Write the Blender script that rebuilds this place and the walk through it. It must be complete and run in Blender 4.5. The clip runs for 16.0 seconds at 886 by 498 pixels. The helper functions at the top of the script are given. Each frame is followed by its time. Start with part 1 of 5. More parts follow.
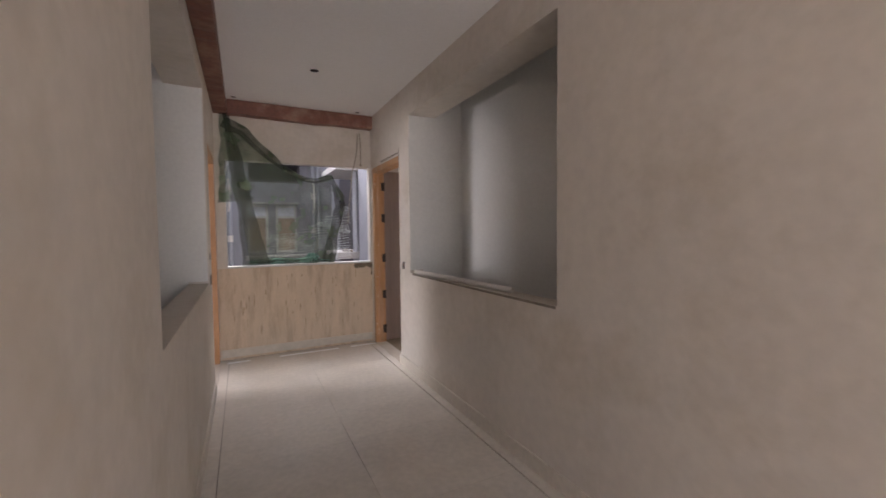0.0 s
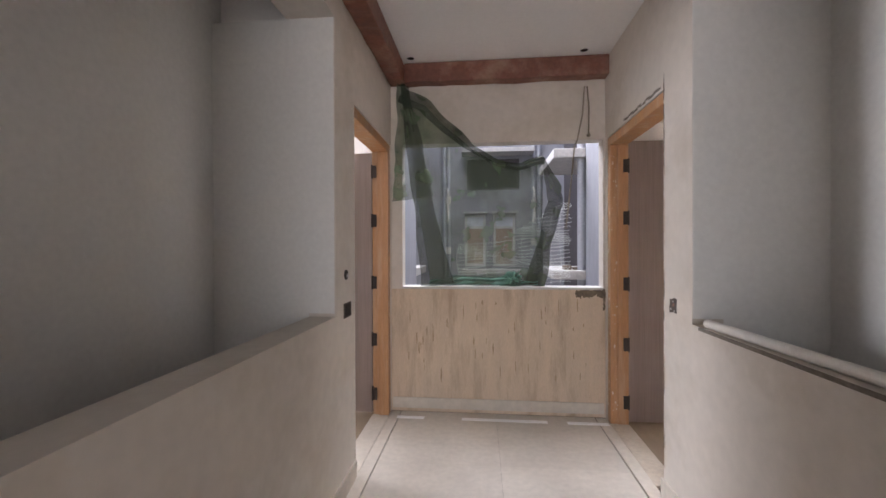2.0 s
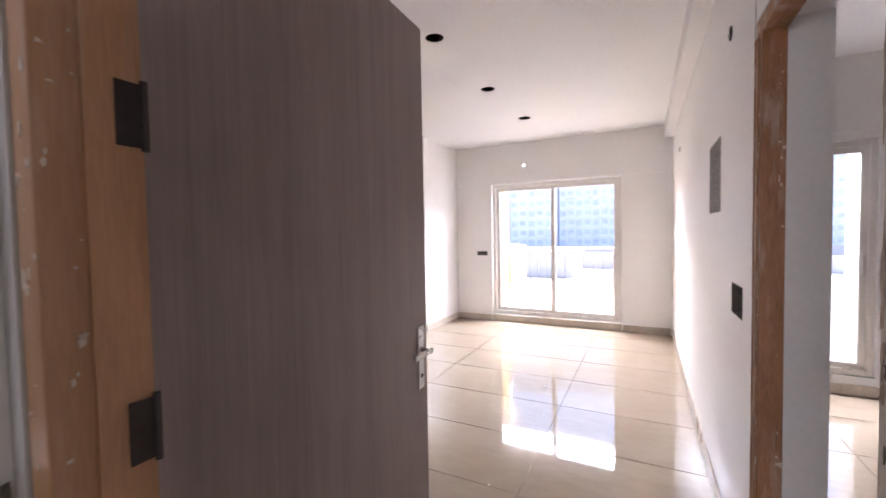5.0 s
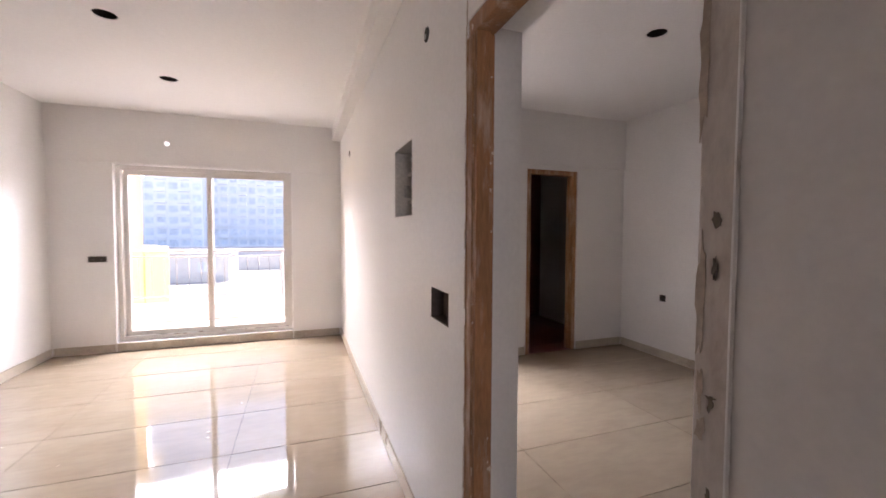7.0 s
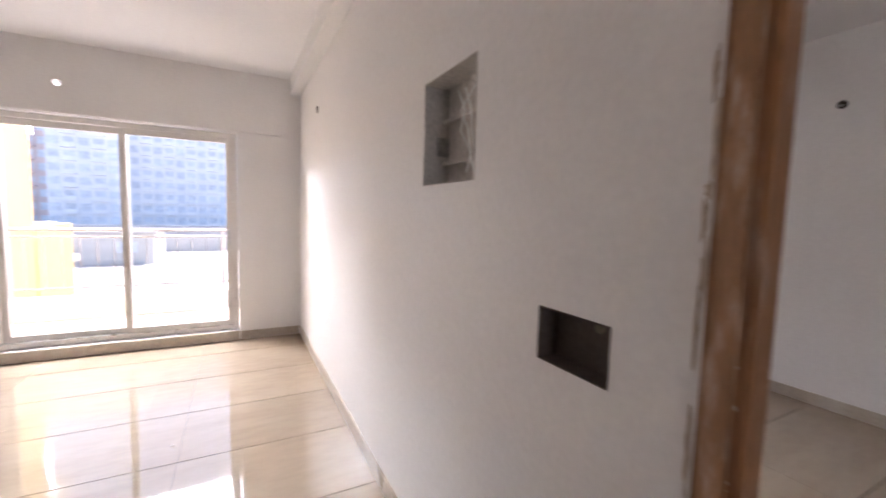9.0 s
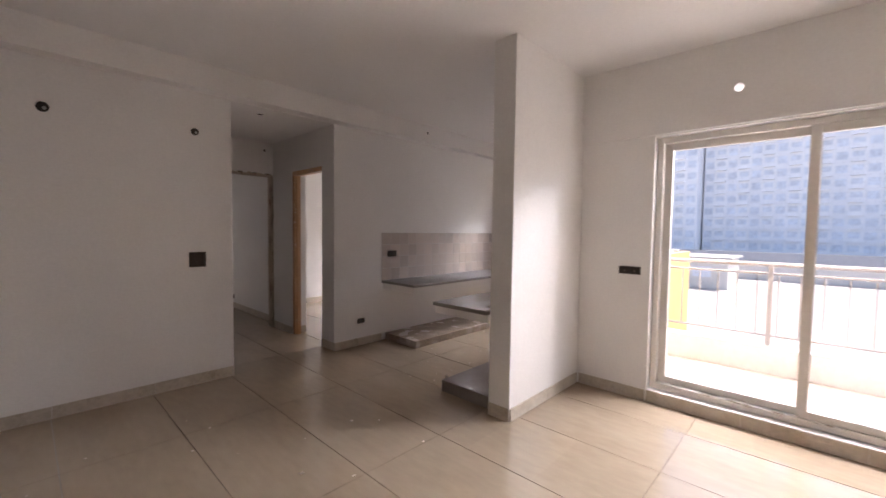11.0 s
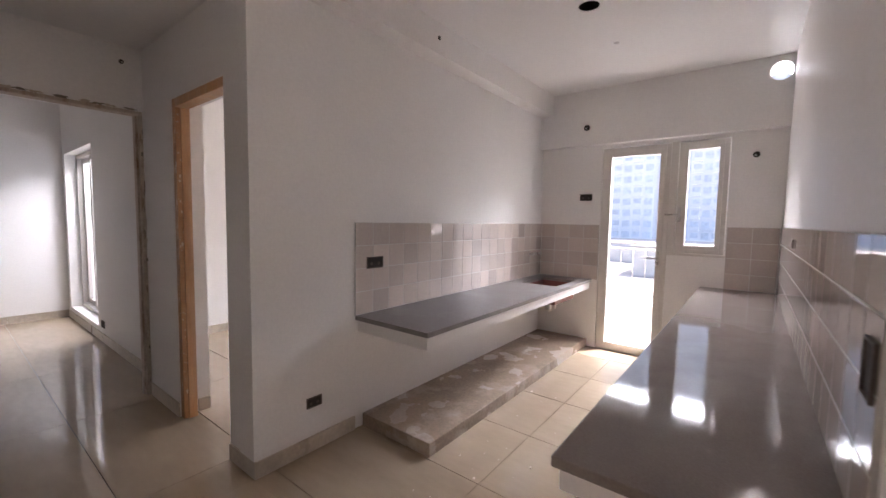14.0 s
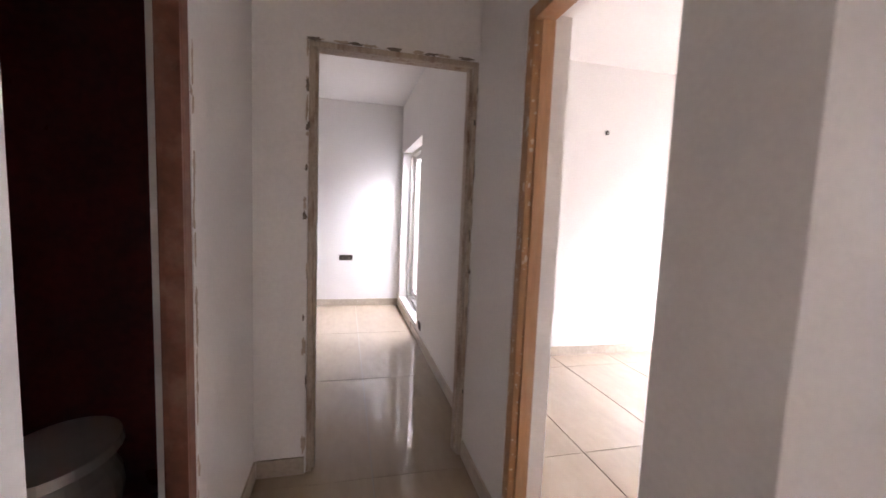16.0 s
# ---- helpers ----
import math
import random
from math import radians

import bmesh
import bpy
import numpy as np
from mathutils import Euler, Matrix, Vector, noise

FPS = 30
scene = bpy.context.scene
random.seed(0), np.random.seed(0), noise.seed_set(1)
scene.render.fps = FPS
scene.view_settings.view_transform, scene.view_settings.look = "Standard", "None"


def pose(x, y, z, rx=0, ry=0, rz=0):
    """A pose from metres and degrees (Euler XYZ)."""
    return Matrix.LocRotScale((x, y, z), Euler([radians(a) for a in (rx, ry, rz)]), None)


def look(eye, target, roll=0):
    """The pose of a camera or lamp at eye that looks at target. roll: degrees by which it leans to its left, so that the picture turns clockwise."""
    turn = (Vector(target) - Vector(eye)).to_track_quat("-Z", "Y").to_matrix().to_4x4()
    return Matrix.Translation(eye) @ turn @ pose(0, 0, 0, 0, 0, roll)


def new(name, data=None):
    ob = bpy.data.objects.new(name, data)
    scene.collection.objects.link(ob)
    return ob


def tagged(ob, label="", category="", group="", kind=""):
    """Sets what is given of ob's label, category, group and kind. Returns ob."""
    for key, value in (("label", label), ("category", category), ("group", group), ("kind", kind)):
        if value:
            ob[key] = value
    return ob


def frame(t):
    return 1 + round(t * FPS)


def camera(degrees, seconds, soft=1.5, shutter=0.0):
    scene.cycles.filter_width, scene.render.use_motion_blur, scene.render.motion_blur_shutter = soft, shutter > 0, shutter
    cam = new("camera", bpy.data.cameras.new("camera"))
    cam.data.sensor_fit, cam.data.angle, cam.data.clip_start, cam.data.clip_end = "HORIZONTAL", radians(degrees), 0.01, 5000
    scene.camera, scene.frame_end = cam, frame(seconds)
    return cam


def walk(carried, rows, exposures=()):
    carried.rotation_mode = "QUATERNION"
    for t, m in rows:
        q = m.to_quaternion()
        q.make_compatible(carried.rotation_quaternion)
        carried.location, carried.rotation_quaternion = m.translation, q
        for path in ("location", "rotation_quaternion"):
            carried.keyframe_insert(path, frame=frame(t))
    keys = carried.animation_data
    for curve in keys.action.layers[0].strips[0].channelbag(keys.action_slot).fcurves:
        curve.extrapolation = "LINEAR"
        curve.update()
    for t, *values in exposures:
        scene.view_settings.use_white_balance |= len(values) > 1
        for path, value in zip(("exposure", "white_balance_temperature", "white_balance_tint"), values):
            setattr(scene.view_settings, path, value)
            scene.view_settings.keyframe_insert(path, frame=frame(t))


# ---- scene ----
cam = camera(96.2, 16.0, soft=1.5, shutter=0.2)
PATH = [
    (0, (1.488, 0.765, 1.39), (2.387, 2.549, 1.305), -0.6),
    (0.5, (1.767, 1.132, 1.399), (2.196, 3.083, 1.303), -0.1),
    (1, (1.811, 1.573, 1.356), (2.035, 3.559, 1.307), -0.0),
    (1.5, (1.894, 2.02, 1.337), (1.743, 4.014, 1.351), -1.2),
    (2, (1.981, 2.459, 1.354), (1.792, 4.45, 1.346), -0.2),
    (2.5, (2.046, 2.928, 1.381), (2.172, 4.925, 1.368), -0.5),
    (3, (2.149, 3.4, 1.365), (2.58, 5.353, 1.335), -0.8),
    (3.5, (2.308, 3.891, 1.362), (3.084, 5.734, 1.311), 0.1),
    (4, (2.403, 4.315, 1.374), (3.524, 5.971, 1.318), -0.3),
    (4.5, (2.598, 4.643, 1.378), (4.023, 6.044, 1.299), -0.6),
    (5, (2.737, 4.871, 1.377), (4.519, 5.776, 1.304), -1.0),
    (5.2, (2.774, 4.944, 1.384), (4.648, 5.639, 1.31), -0.9),
    (7.3, (3.348, 5.056, 1.38), (5.104, 4.105, 1.268), 0.6),
    (7.5, (3.449, 5.051, 1.372), (5.078, 3.899, 1.234), 0.9),
    (8, (3.658, 5.072, 1.38), (4.993, 3.593, 1.199), 1.0),
    (8.5, (3.813, 5.107, 1.369), (5.186, 3.667, 1.167), 2.0),
    (9, (4.079, 5.167, 1.356), (5.846, 4.246, 1.191), 1.5),
    (9.5, (4.374, 5.3, 1.38), (6.366, 5.169, 1.263), 1.3),
    (10, (4.693, 5.531, 1.388), (6.623, 6.045, 1.288), 1.5),
    (10.2, (4.804, 5.615, 1.388), (6.667, 6.334, 1.296), 1.4),
    (12.3, (5.834, 6.928, 1.36), (6.777, 8.685, 1.216), -0.3),
    (12.5, (5.918, 7.056, 1.371), (6.869, 8.809, 1.219), -0.2),
    (13, (6.154, 7.409, 1.369), (7.302, 9.04, 1.225), 0.3),
    (13.5, (6.421, 7.712, 1.345), (7.829, 9.125, 1.214), 0.3),
    (14, (6.64, 8.005, 1.361), (8.214, 9.23, 1.215), 1.0),
    (14.5, (6.766, 8.393, 1.36), (8.328, 9.63, 1.19), 1.1),
    (15, (6.881, 8.796, 1.329), (8.16, 10.324, 1.156), 0.8),
    (15.5, (6.945, 9.182, 1.348), (7.809, 10.977, 1.173), 1.7),
    (16, (6.966, 9.545, 1.34), (7.445, 11.478, 1.154), 2.3),
]
walk(cam, [(t, look(eye, target, roll)) for t, eye, target, roll in PATH],
     [(0, 2.7, 6500, 20), (1, 2.95, 6400, 20), (1.5, 2.95, 6200, 19), (2, 2.9, 6250, 18), (2.5, 2.75, 6600, 20), (3, 2.7, 6850, 22), (3.5, 2.85, 7050, 24), (4, 2.8, 6750, 21), (4.5, 2.5, 5850, 20), (5, 2.1, 5900, 21), (7.5, 1.75, 6550, 22), (8, 1.65, 6900, 23), (8.5, 1.6, 5700, 20), (9, 1.7, 6100, 20), (10, 0.85, 6450, 21),
      (12.5, 2.0, 6150, 19), (13.5, 1.9, 5900, 19), (14, 1.8, 6250, 20), (14.5, 1.85, 7500, 26), (15.5, 2.1, 7000, 25), (16, 2.45, 6250, 23)])

# ---- light ----
world = bpy.data.worlds.new("sky")
scene.world = world
world.use_nodes = True
wn = world.node_tree.nodes
sky = wn.new("ShaderNodeTexSky")
sky.sky_type = 'NISHITA'
sky.sun_disc = False
sky.sun_elevation = radians(58)
sky.sun_rotation = radians(125)
sky.dust_density = 3.0
wn["Background"].inputs["Strength"].default_value = 0.15
world.node_tree.links.new(sky.outputs[0], wn["Background"].inputs["Color"])

sun_data = bpy.data.lights.new("sun", 'SUN')
sun_data.energy, sun_data.angle, sun_data.color = 3.2, radians(0.53), (1.0, 0.95, 0.88)
sun = new("sun", sun_data)
sun.matrix_world = look((40, -28, 78), (0, 0, 0))


def sky_fill_lamp(name, eye, target, w, h, watts):
    """An added lamp, out of view near an opening, that stands in for the sky's light."""
    data = bpy.data.lights.new(name, 'AREA')
    data.shape, data.size, data.size_y, data.energy = 'RECTANGLE', w, h, watts
    data.color = (0.95, 0.975, 1.0)
    ob = new(name, data)
    ob.matrix_world = look(eye, target)
    return ob


sky_fill_lamp("sky_lamp_living", (10.15, 6.1, 2.67), (6.6, 6.1, 2.3), 3.0, 0.48, 125)
sky_fill_lamp("sky_lamp_kitchen", (12.1, 8.9, 2.64), (9.2, 8.9, 2.2), 2.2, 0.5, 125)
sky_fill_lamp("sky_lamp_bedroom", (7.75, 3.75, 2.6), (5.2, 3.0, 1.9), 0.95, 0.7, 60)
sky_fill_lamp("sky_lamp_second_bedroom", (11.7, 11.6, 2.6), (9.3, 11.6, 1.8), 1.6, 0.8, 62)
sky_fill_lamp("sky_lamp_far_bedroom", (8.5, 14.28, 2.6), (6.4, 14.28, 1.6), 1.3, 0.8, 28)
# These two hang in the open well, added to brighten corridor and facade
sky_fill_lamp("sky_lamp_light_well", (2.05, 7.6, 4.4), (2.05, 4.8, 0.6), 1.4, 1.4, 28)
sky_fill_lamp("sky_lamp_well_top", (2.05, 9.2, 6.85), (2.05, 9.4, 0), 1.8, 4.6, 44)
sky_fill_lamp("sky_lamp_left_flat", (-2.9, 6.35, 1.3), (1.0, 5.3, 1.2), 1.5, 1.8, 24)
# Added behind the view to brighten the near corridor walls; no source known there
sky_fill_lamp("fill_lamp_lobby", (2.1, -2.9, 1.4), (2.1, 3.0, 1.2), 1.5, 2.2, 6)

# ---- materials ----


def mat(name, color, rough=0.6, metal=0.0, vary=0.12, scale=3.0, fine=40.0, bump=0.15, stain=None, stain_amt=0.0,
        stain_scale=1.2, stretch=(1, 1, 1), coat=0.0, rough_vary=0.1, rand=0.0, spec=0.5):
    m = bpy.data.materials.new(name)
    m.use_nodes = True
    nt = m.node_tree
    n, l = nt.nodes, nt.links
    p = n["Principled BSDF"]
    p.inputs["Roughness"].default_value = rough
    p.inputs["Metallic"].default_value = metal
    p.inputs["Coat Weight"].default_value = coat
    p.inputs["Coat Roughness"].default_value = 0.06
    p.inputs["Specular IOR Level"].default_value = spec
    geo = n.new("ShaderNodeNewGeometry")
    mp = n.new("ShaderNodeMapping")
    mp.inputs["Scale"].default_value = stretch
    l.new(geo.outputs["Position"], mp.inputs["Vector"])
    big = n.new("ShaderNodeTexNoise")
    big.inputs["Scale"].default_value, big.inputs["Detail"].default_value = scale, 5
    small = n.new("ShaderNodeTexNoise")
    small.inputs["Scale"].default_value, small.inputs["Detail"].default_value = fine, 4
    for t in (big, small):
        l.new(mp.outputs[0], t.inputs["Vector"])
    mixn = n.new("ShaderNodeMath")
    mixn.operation = 'ADD'
    l.new(big.outputs[0], mixn.inputs[0])
    l.new(small.outputs[0], mixn.inputs[1])
    ramp = n.new("ShaderNodeMapRange")
    ramp.inputs["From Min"].default_value, ramp.inputs["From Max"].default_value = 0.7, 1.3
    ramp.inputs["To Min"].default_value, ramp.inputs["To Max"].default_value = 1 - vary, 1 + vary
    l.new(mixn.outputs[0], ramp.inputs["Value"])
    val = ramp.outputs[0]
    if rand:
        oi = n.new("ShaderNodeObjectInfo")
        rr = n.new("ShaderNodeMapRange")
        rr.inputs["To Min"].default_value, rr.inputs["To Max"].default_value = 1 - rand, 1 + rand
        l.new(oi.outputs["Random"], rr.inputs["Value"])
        mu = n.new("ShaderNodeMath")
        mu.operation = 'MULTIPLY'
        l.new(val, mu.inputs[0])
        l.new(rr.outputs[0], mu.inputs[1])
        val = mu.outputs[0]
    vm = n.new("ShaderNodeVectorMath")
    vm.operation = 'SCALE'
    vm.inputs[0].default_value = color
    l.new(val, vm.inputs["Scale"])
    col = vm.outputs[0]
    if stain:
        st = n.new("ShaderNodeTexNoise")
        st.inputs["Scale"].default_value, st.inputs["Detail"].default_value = stain_scale, 8
        st.inputs["Roughness"].default_value = 0.65
        l.new(mp.outputs[0], st.inputs["Vector"])
        sr = n.new("ShaderNodeMapRange")
        sr.inputs["From Min"].default_value, sr.inputs["From Max"].default_value = 0.5, 0.72
        sr.inputs["To Max"].default_value = stain_amt
        l.new(st.outputs[0], sr.inputs["Value"])
        mx = n.new("ShaderNodeMix")
        mx.data_type = 'RGBA'
        mx.inputs["B"].default_value = (*stain, 1)
        l.new(sr.outputs[0], mx.inputs["Factor"])
        l.new(col, mx.inputs["A"])
        col = mx.outputs["Result"]
    l.new(col, p.inputs["Base Color"])
    if rough_vary:
        rm = n.new("ShaderNodeMapRange")
        rm.inputs["From Min"].default_value, rm.inputs["From Max"].default_value = 0.3, 0.7
        rm.inputs["To Min"].default_value = max(0.02, rough - rough_vary)
        rm.inputs["To Max"].default_value = min(1.0, rough + rough_vary)
        l.new(big.outputs[0], rm.inputs["Value"])
        l.new(rm.outputs[0], p.inputs["Roughness"])
    if bump:
        b = n.new("ShaderNodeBump")
        b.inputs["Strength"].default_value, b.inputs["Distance"].default_value = bump, 0.004
        l.new(mixn.outputs[0], b.inputs["Height"])
        l.new(b.outputs[0], p.inputs["Normal"])
    return m


M_WHITE = mat("white_wall_paint", (0.83, 0.805, 0.775), 0.5, vary=0.04, scale=1.3, fine=60, bump=0.12)
M_CEIL = mat("ceiling_paint", (0.83, 0.81, 0.79), 0.7, vary=0.03, scale=1.0, fine=50, bump=0.08)
M_PLASTER = mat("cream_plaster", (0.63, 0.57, 0.50), 0.7, vary=0.06, scale=1.2, fine=18, bump=0.07,
                stain=(0.42, 0.35, 0.25), stain_amt=0.5, stain_scale=1.6)
M_PARAPET = mat("stained_parapet", (0.62, 0.49, 0.36), 0.75, vary=0.1, scale=2.0, fine=40, bump=0.4,
                stain=(0.3, 0.2, 0.12), stain_amt=0.6, stain_scale=1.6, stretch=(6.5, 6.5, 1.1))
M_NICHE = mat("niche_paint", (0.72, 0.71, 0.68), 0.65, vary=0.05, scale=1.2, fine=40, bump=0.2)
M_CORRFLOOR = mat("dusty_corridor_tile", (0.6, 0.54, 0.46), 0.45, vary=0.1, scale=2.0, fine=25, bump=0.1,
                  stain=(0.42, 0.36, 0.29), stain_amt=0.4, stain_scale=1.5, rand=0.03)
M_GROUT = mat("grout", (0.3, 0.26, 0.21), 0.8, vary=0.1, scale=8, fine=60, bump=0.2)
M_TILE = mat("polished_floor_tile", (0.37, 0.288, 0.205), 0.04, vary=0.08, scale=1.6, fine=9, bump=0.008,
             stain=(0.44, 0.355, 0.265), stain_amt=0.6, stain_scale=1.0, stretch=(2.2, 0.7, 1), rand=0.035, rough_vary=0.025, spec=0.75)
M_SKIRT = mat("stone_skirting", (0.50, 0.425, 0.335), 0.35, vary=0.15, scale=4, fine=40, bump=0.15, rand=0.06,
              stain=(0.62, 0.58, 0.52), stain_amt=0.5, stain_scale=4)
M_FRAME_NEW = mat("orange_wood_frame", (0.47, 0.245, 0.11), 0.45, vary=0.16, scale=3, fine=30, bump=0.2,
                  stretch=(6, 6, 0.6), stain=(0.58, 0.43, 0.30), stain_amt=0.6, stain_scale=2.5)
M_FRAME_OLD = mat("smeared_wood_frame", (0.33, 0.15, 0.058), 0.5, vary=0.25, scale=4, fine=30, bump=0.3,
                  stretch=(5, 5, 0.9), stain=(0.62, 0.52, 0.42), stain_amt=0.8, stain_scale=3.5)
M_FRAME_SMEAR = mat("plaster_smeared_frame", (0.52, 0.43, 0.34), 0.6, vary=0.2, scale=4, fine=30, bump=0.4,
                    stretch=(4, 4, 1.2), stain=(0.2, 0.09, 0.05), stain_amt=0.9, stain_scale=4.0)
M_FRAME_FLECK = mat("flecked_wood_frame", (0.36, 0.19, 0.09), 0.55, vary=0.2, scale=6, fine=40, bump=0.35, stretch=(4, 4, 1.0),
                    stain=(0.64, 0.53, 0.42), stain_amt=0.85, stain_scale=6.0)
M_DOOR = mat("grey_brown_laminate", (0.33, 0.26, 0.235), 0.4, vary=0.13, scale=2, fine=14, bump=0.05,
             stretch=(9, 9, 0.25))
M_BROWN = mat("red_brown_primer", (0.2, 0.075, 0.045), 0.55, vary=0.25, scale=4, fine=30, bump=0.3,
              stain=(0.38, 0.27, 0.2), stain_amt=0.6, stain_scale=4)
M_METAL = mat("brushed_nickel", (0.62, 0.6, 0.57), 0.3, metal=1.0, vary=0.06, scale=8, fine=60, bump=0.05)
M_HINGE = mat("dark_hinge_steel", (0.045, 0.032, 0.028), 0.45, metal=0.3, vary=0.2, scale=10, fine=60, bump=0.1)
M_UPVC = mat("white_upvc", (0.7, 0.66, 0.61), 0.4, vary=0.05, scale=3, fine=40, bump=0.04)
M_GRANITE = mat("dark_granite", (0.21, 0.175, 0.155), 0.06, vary=0.14, scale=5, fine=160, bump=0.012,
                stain=(0.30, 0.265, 0.24), stain_amt=0.45, stain_scale=2.0, rough_vary=0.04, spec=0.7)
M_DUSTGRAN = mat("dusty_granite", (0.21, 0.19, 0.18), 0.42, vary=0.3, scale=6, fine=140, bump=0.03,
                 stain=(0.33, 0.31, 0.295), stain_amt=0.6, stain_scale=2.0)
M_PLINTH = mat("cement_plinth", (0.29, 0.22, 0.165), 0.24, vary=0.2, scale=4, fine=50, bump=0.3,
               stain=(0.58, 0.52, 0.45), stain_amt=0.65, stain_scale=3.5)
M_TILE_A = mat("backsplash_tile", (0.57, 0.49, 0.435), 0.05, vary=0.06, scale=4, fine=50, bump=0.02, rand=0.14, rough_vary=0.02, spec=0.9)
M_BOXGREY = mat("grey_box_metal", (0.58, 0.545, 0.50), 0.5, metal=0.1, vary=0.2, scale=9, fine=60, bump=0.25, stain=(0.66, 0.62, 0.56), stain_amt=0.7, stain_scale=9)
M_STEEL = mat("galvanised_box", (0.4, 0.39, 0.37), 0.45, metal=0.6, vary=0.3, scale=8, fine=60, bump=0.3)
M_DARKBOX = mat("dark_box_inside", (0.10, 0.075, 0.06), 0.7, vary=0.3, scale=14, fine=80, bump=0.4)
# Near-black stands for the shade inside holes and open boxes
M_HOLE = mat("painted_hole_shade", (0.035, 0.025, 0.02), 0.8, vary=0.2, scale=14, fine=80, bump=0.2)
M_PVC = mat("white_pvc", (0.74, 0.7, 0.64), 0.35, vary=0.06, scale=5, fine=40, bump=0.05)
M_BLUEWALL = mat("blue_grey_facade", (0.27, 0.27, 0.295), 0.8, vary=0.12, scale=0.9, fine=12, bump=0.3,
                 stain=(0.14, 0.14, 0.16), stain_amt=0.5, stain_scale=0.6, stretch=(1, 1, 0.35))
# Much darker facade: the shade of recesses and openings is put into the colour
M_DARKREC = mat("facade_painted_shade", (0.10, 0.09, 0.095), 0.85, vary=0.15, scale=1, fine=12, bump=0.2)
M_LEDGE = mat("ledge_concrete", (0.46, 0.44, 0.42), 0.8, vary=0.15, scale=3, fine=30, bump=0.3)
M_WINFRAME = mat("far_window_frame", (0.62, 0.6, 0.58), 0.5, vary=0.08, scale=3, fine=30, bump=0.05)
M_BOARD = mat("plywood_board", (0.35, 0.25, 0.18), 0.6, vary=0.2, scale=3, fine=20, bump=0.1)
M_RAIL = mat("grey_rail_paint", (0.33, 0.31, 0.31), 0.4, vary=0.08, scale=5, fine=40, bump=0.04)
M_BALC = mat("balcony_floor", (0.56, 0.49, 0.445), 0.5, vary=0.1, scale=2, fine=30, bump=0.1)
M_CURB = mat("balcony_curb", (0.6, 0.58, 0.55), 0.7, vary=0.08, scale=2, fine=30, bump=0.15)
M_YELLOW = mat("ochre_facade", (0.62, 0.42, 0.17), 0.8, vary=0.06, scale=1, fine=20, bump=0.15)
M_PINK = mat("pink_facade", (0.72, 0.6, 0.57), 0.8, vary=0.06, scale=0.4, fine=5, bump=0.1)
# Distance haze is put into the tower colours: lifted walls, pale blue glass
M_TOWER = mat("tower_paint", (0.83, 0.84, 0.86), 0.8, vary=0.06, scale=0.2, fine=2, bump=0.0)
M_TOWERWIN = mat("haze_tinted_glass", (0.67, 0.71, 0.77), 0.4, vary=0.2, scale=0.3, fine=2, bump=0.0)
M_GROUND = mat("pale_ground", (0.42, 0.395, 0.36), 0.9, vary=0.12, scale=0.05, fine=1, bump=0.1)
M_BATH = mat("dark_red_bath_tile", (0.15, 0.025, 0.02), 0.35, vary=0.3, scale=2, fine=30, bump=0.05)
M_CERAMIC = mat("white_ceramic", (0.7, 0.68, 0.64), 0.12, vary=0.03, scale=3, fine=30, bump=0.0)
# Near-white colour that stands for daylight through slits at the parapet's foot
M_SLIT_LIGHT = mat("slit_light_white", (0.9, 0.89, 0.88), 0.5, vary=0.04, scale=5, fine=50, bump=0.1)
M_FILLET_BEAD = mat("fresh_white_plaster", (0.86, 0.84, 0.81), 0.6, vary=0.06, scale=9, fine=60, bump=0.2)
M_WIRE = mat("galvanised_wire", (0.85, 0.88, 0.86), 0.4, metal=0.2, vary=0.1, scale=8, fine=40, bump=0.0)
M_ROPE = mat("old_rope", (0.3, 0.26, 0.2), 0.9, vary=0.25, scale=20, fine=90, bump=0.4)
M_PIPE = mat("grey_soil_pipe", (0.36, 0.37, 0.4), 0.5, vary=0.12, scale=3, fine=30, bump=0.05)
M_CHIP = mat("chipped_plaster", (0.2, 0.165, 0.13), 0.9, vary=0.3, scale=12, fine=80, bump=0.5)


def glass_mat():
    m = bpy.data.materials.new("window_glass")
    m.use_nodes = True
    n, l = m.node_tree.nodes, m.node_tree.links
    p = n["Principled BSDF"]
    p.inputs["Base Color"].default_value = (0.97, 0.98, 0.98, 1)
    p.inputs["Roughness"].default_value = 0.0
    p.inputs["Transmission Weight"].default_value = 1.0
    p.inputs["IOR"].default_value = 1.05
    return m


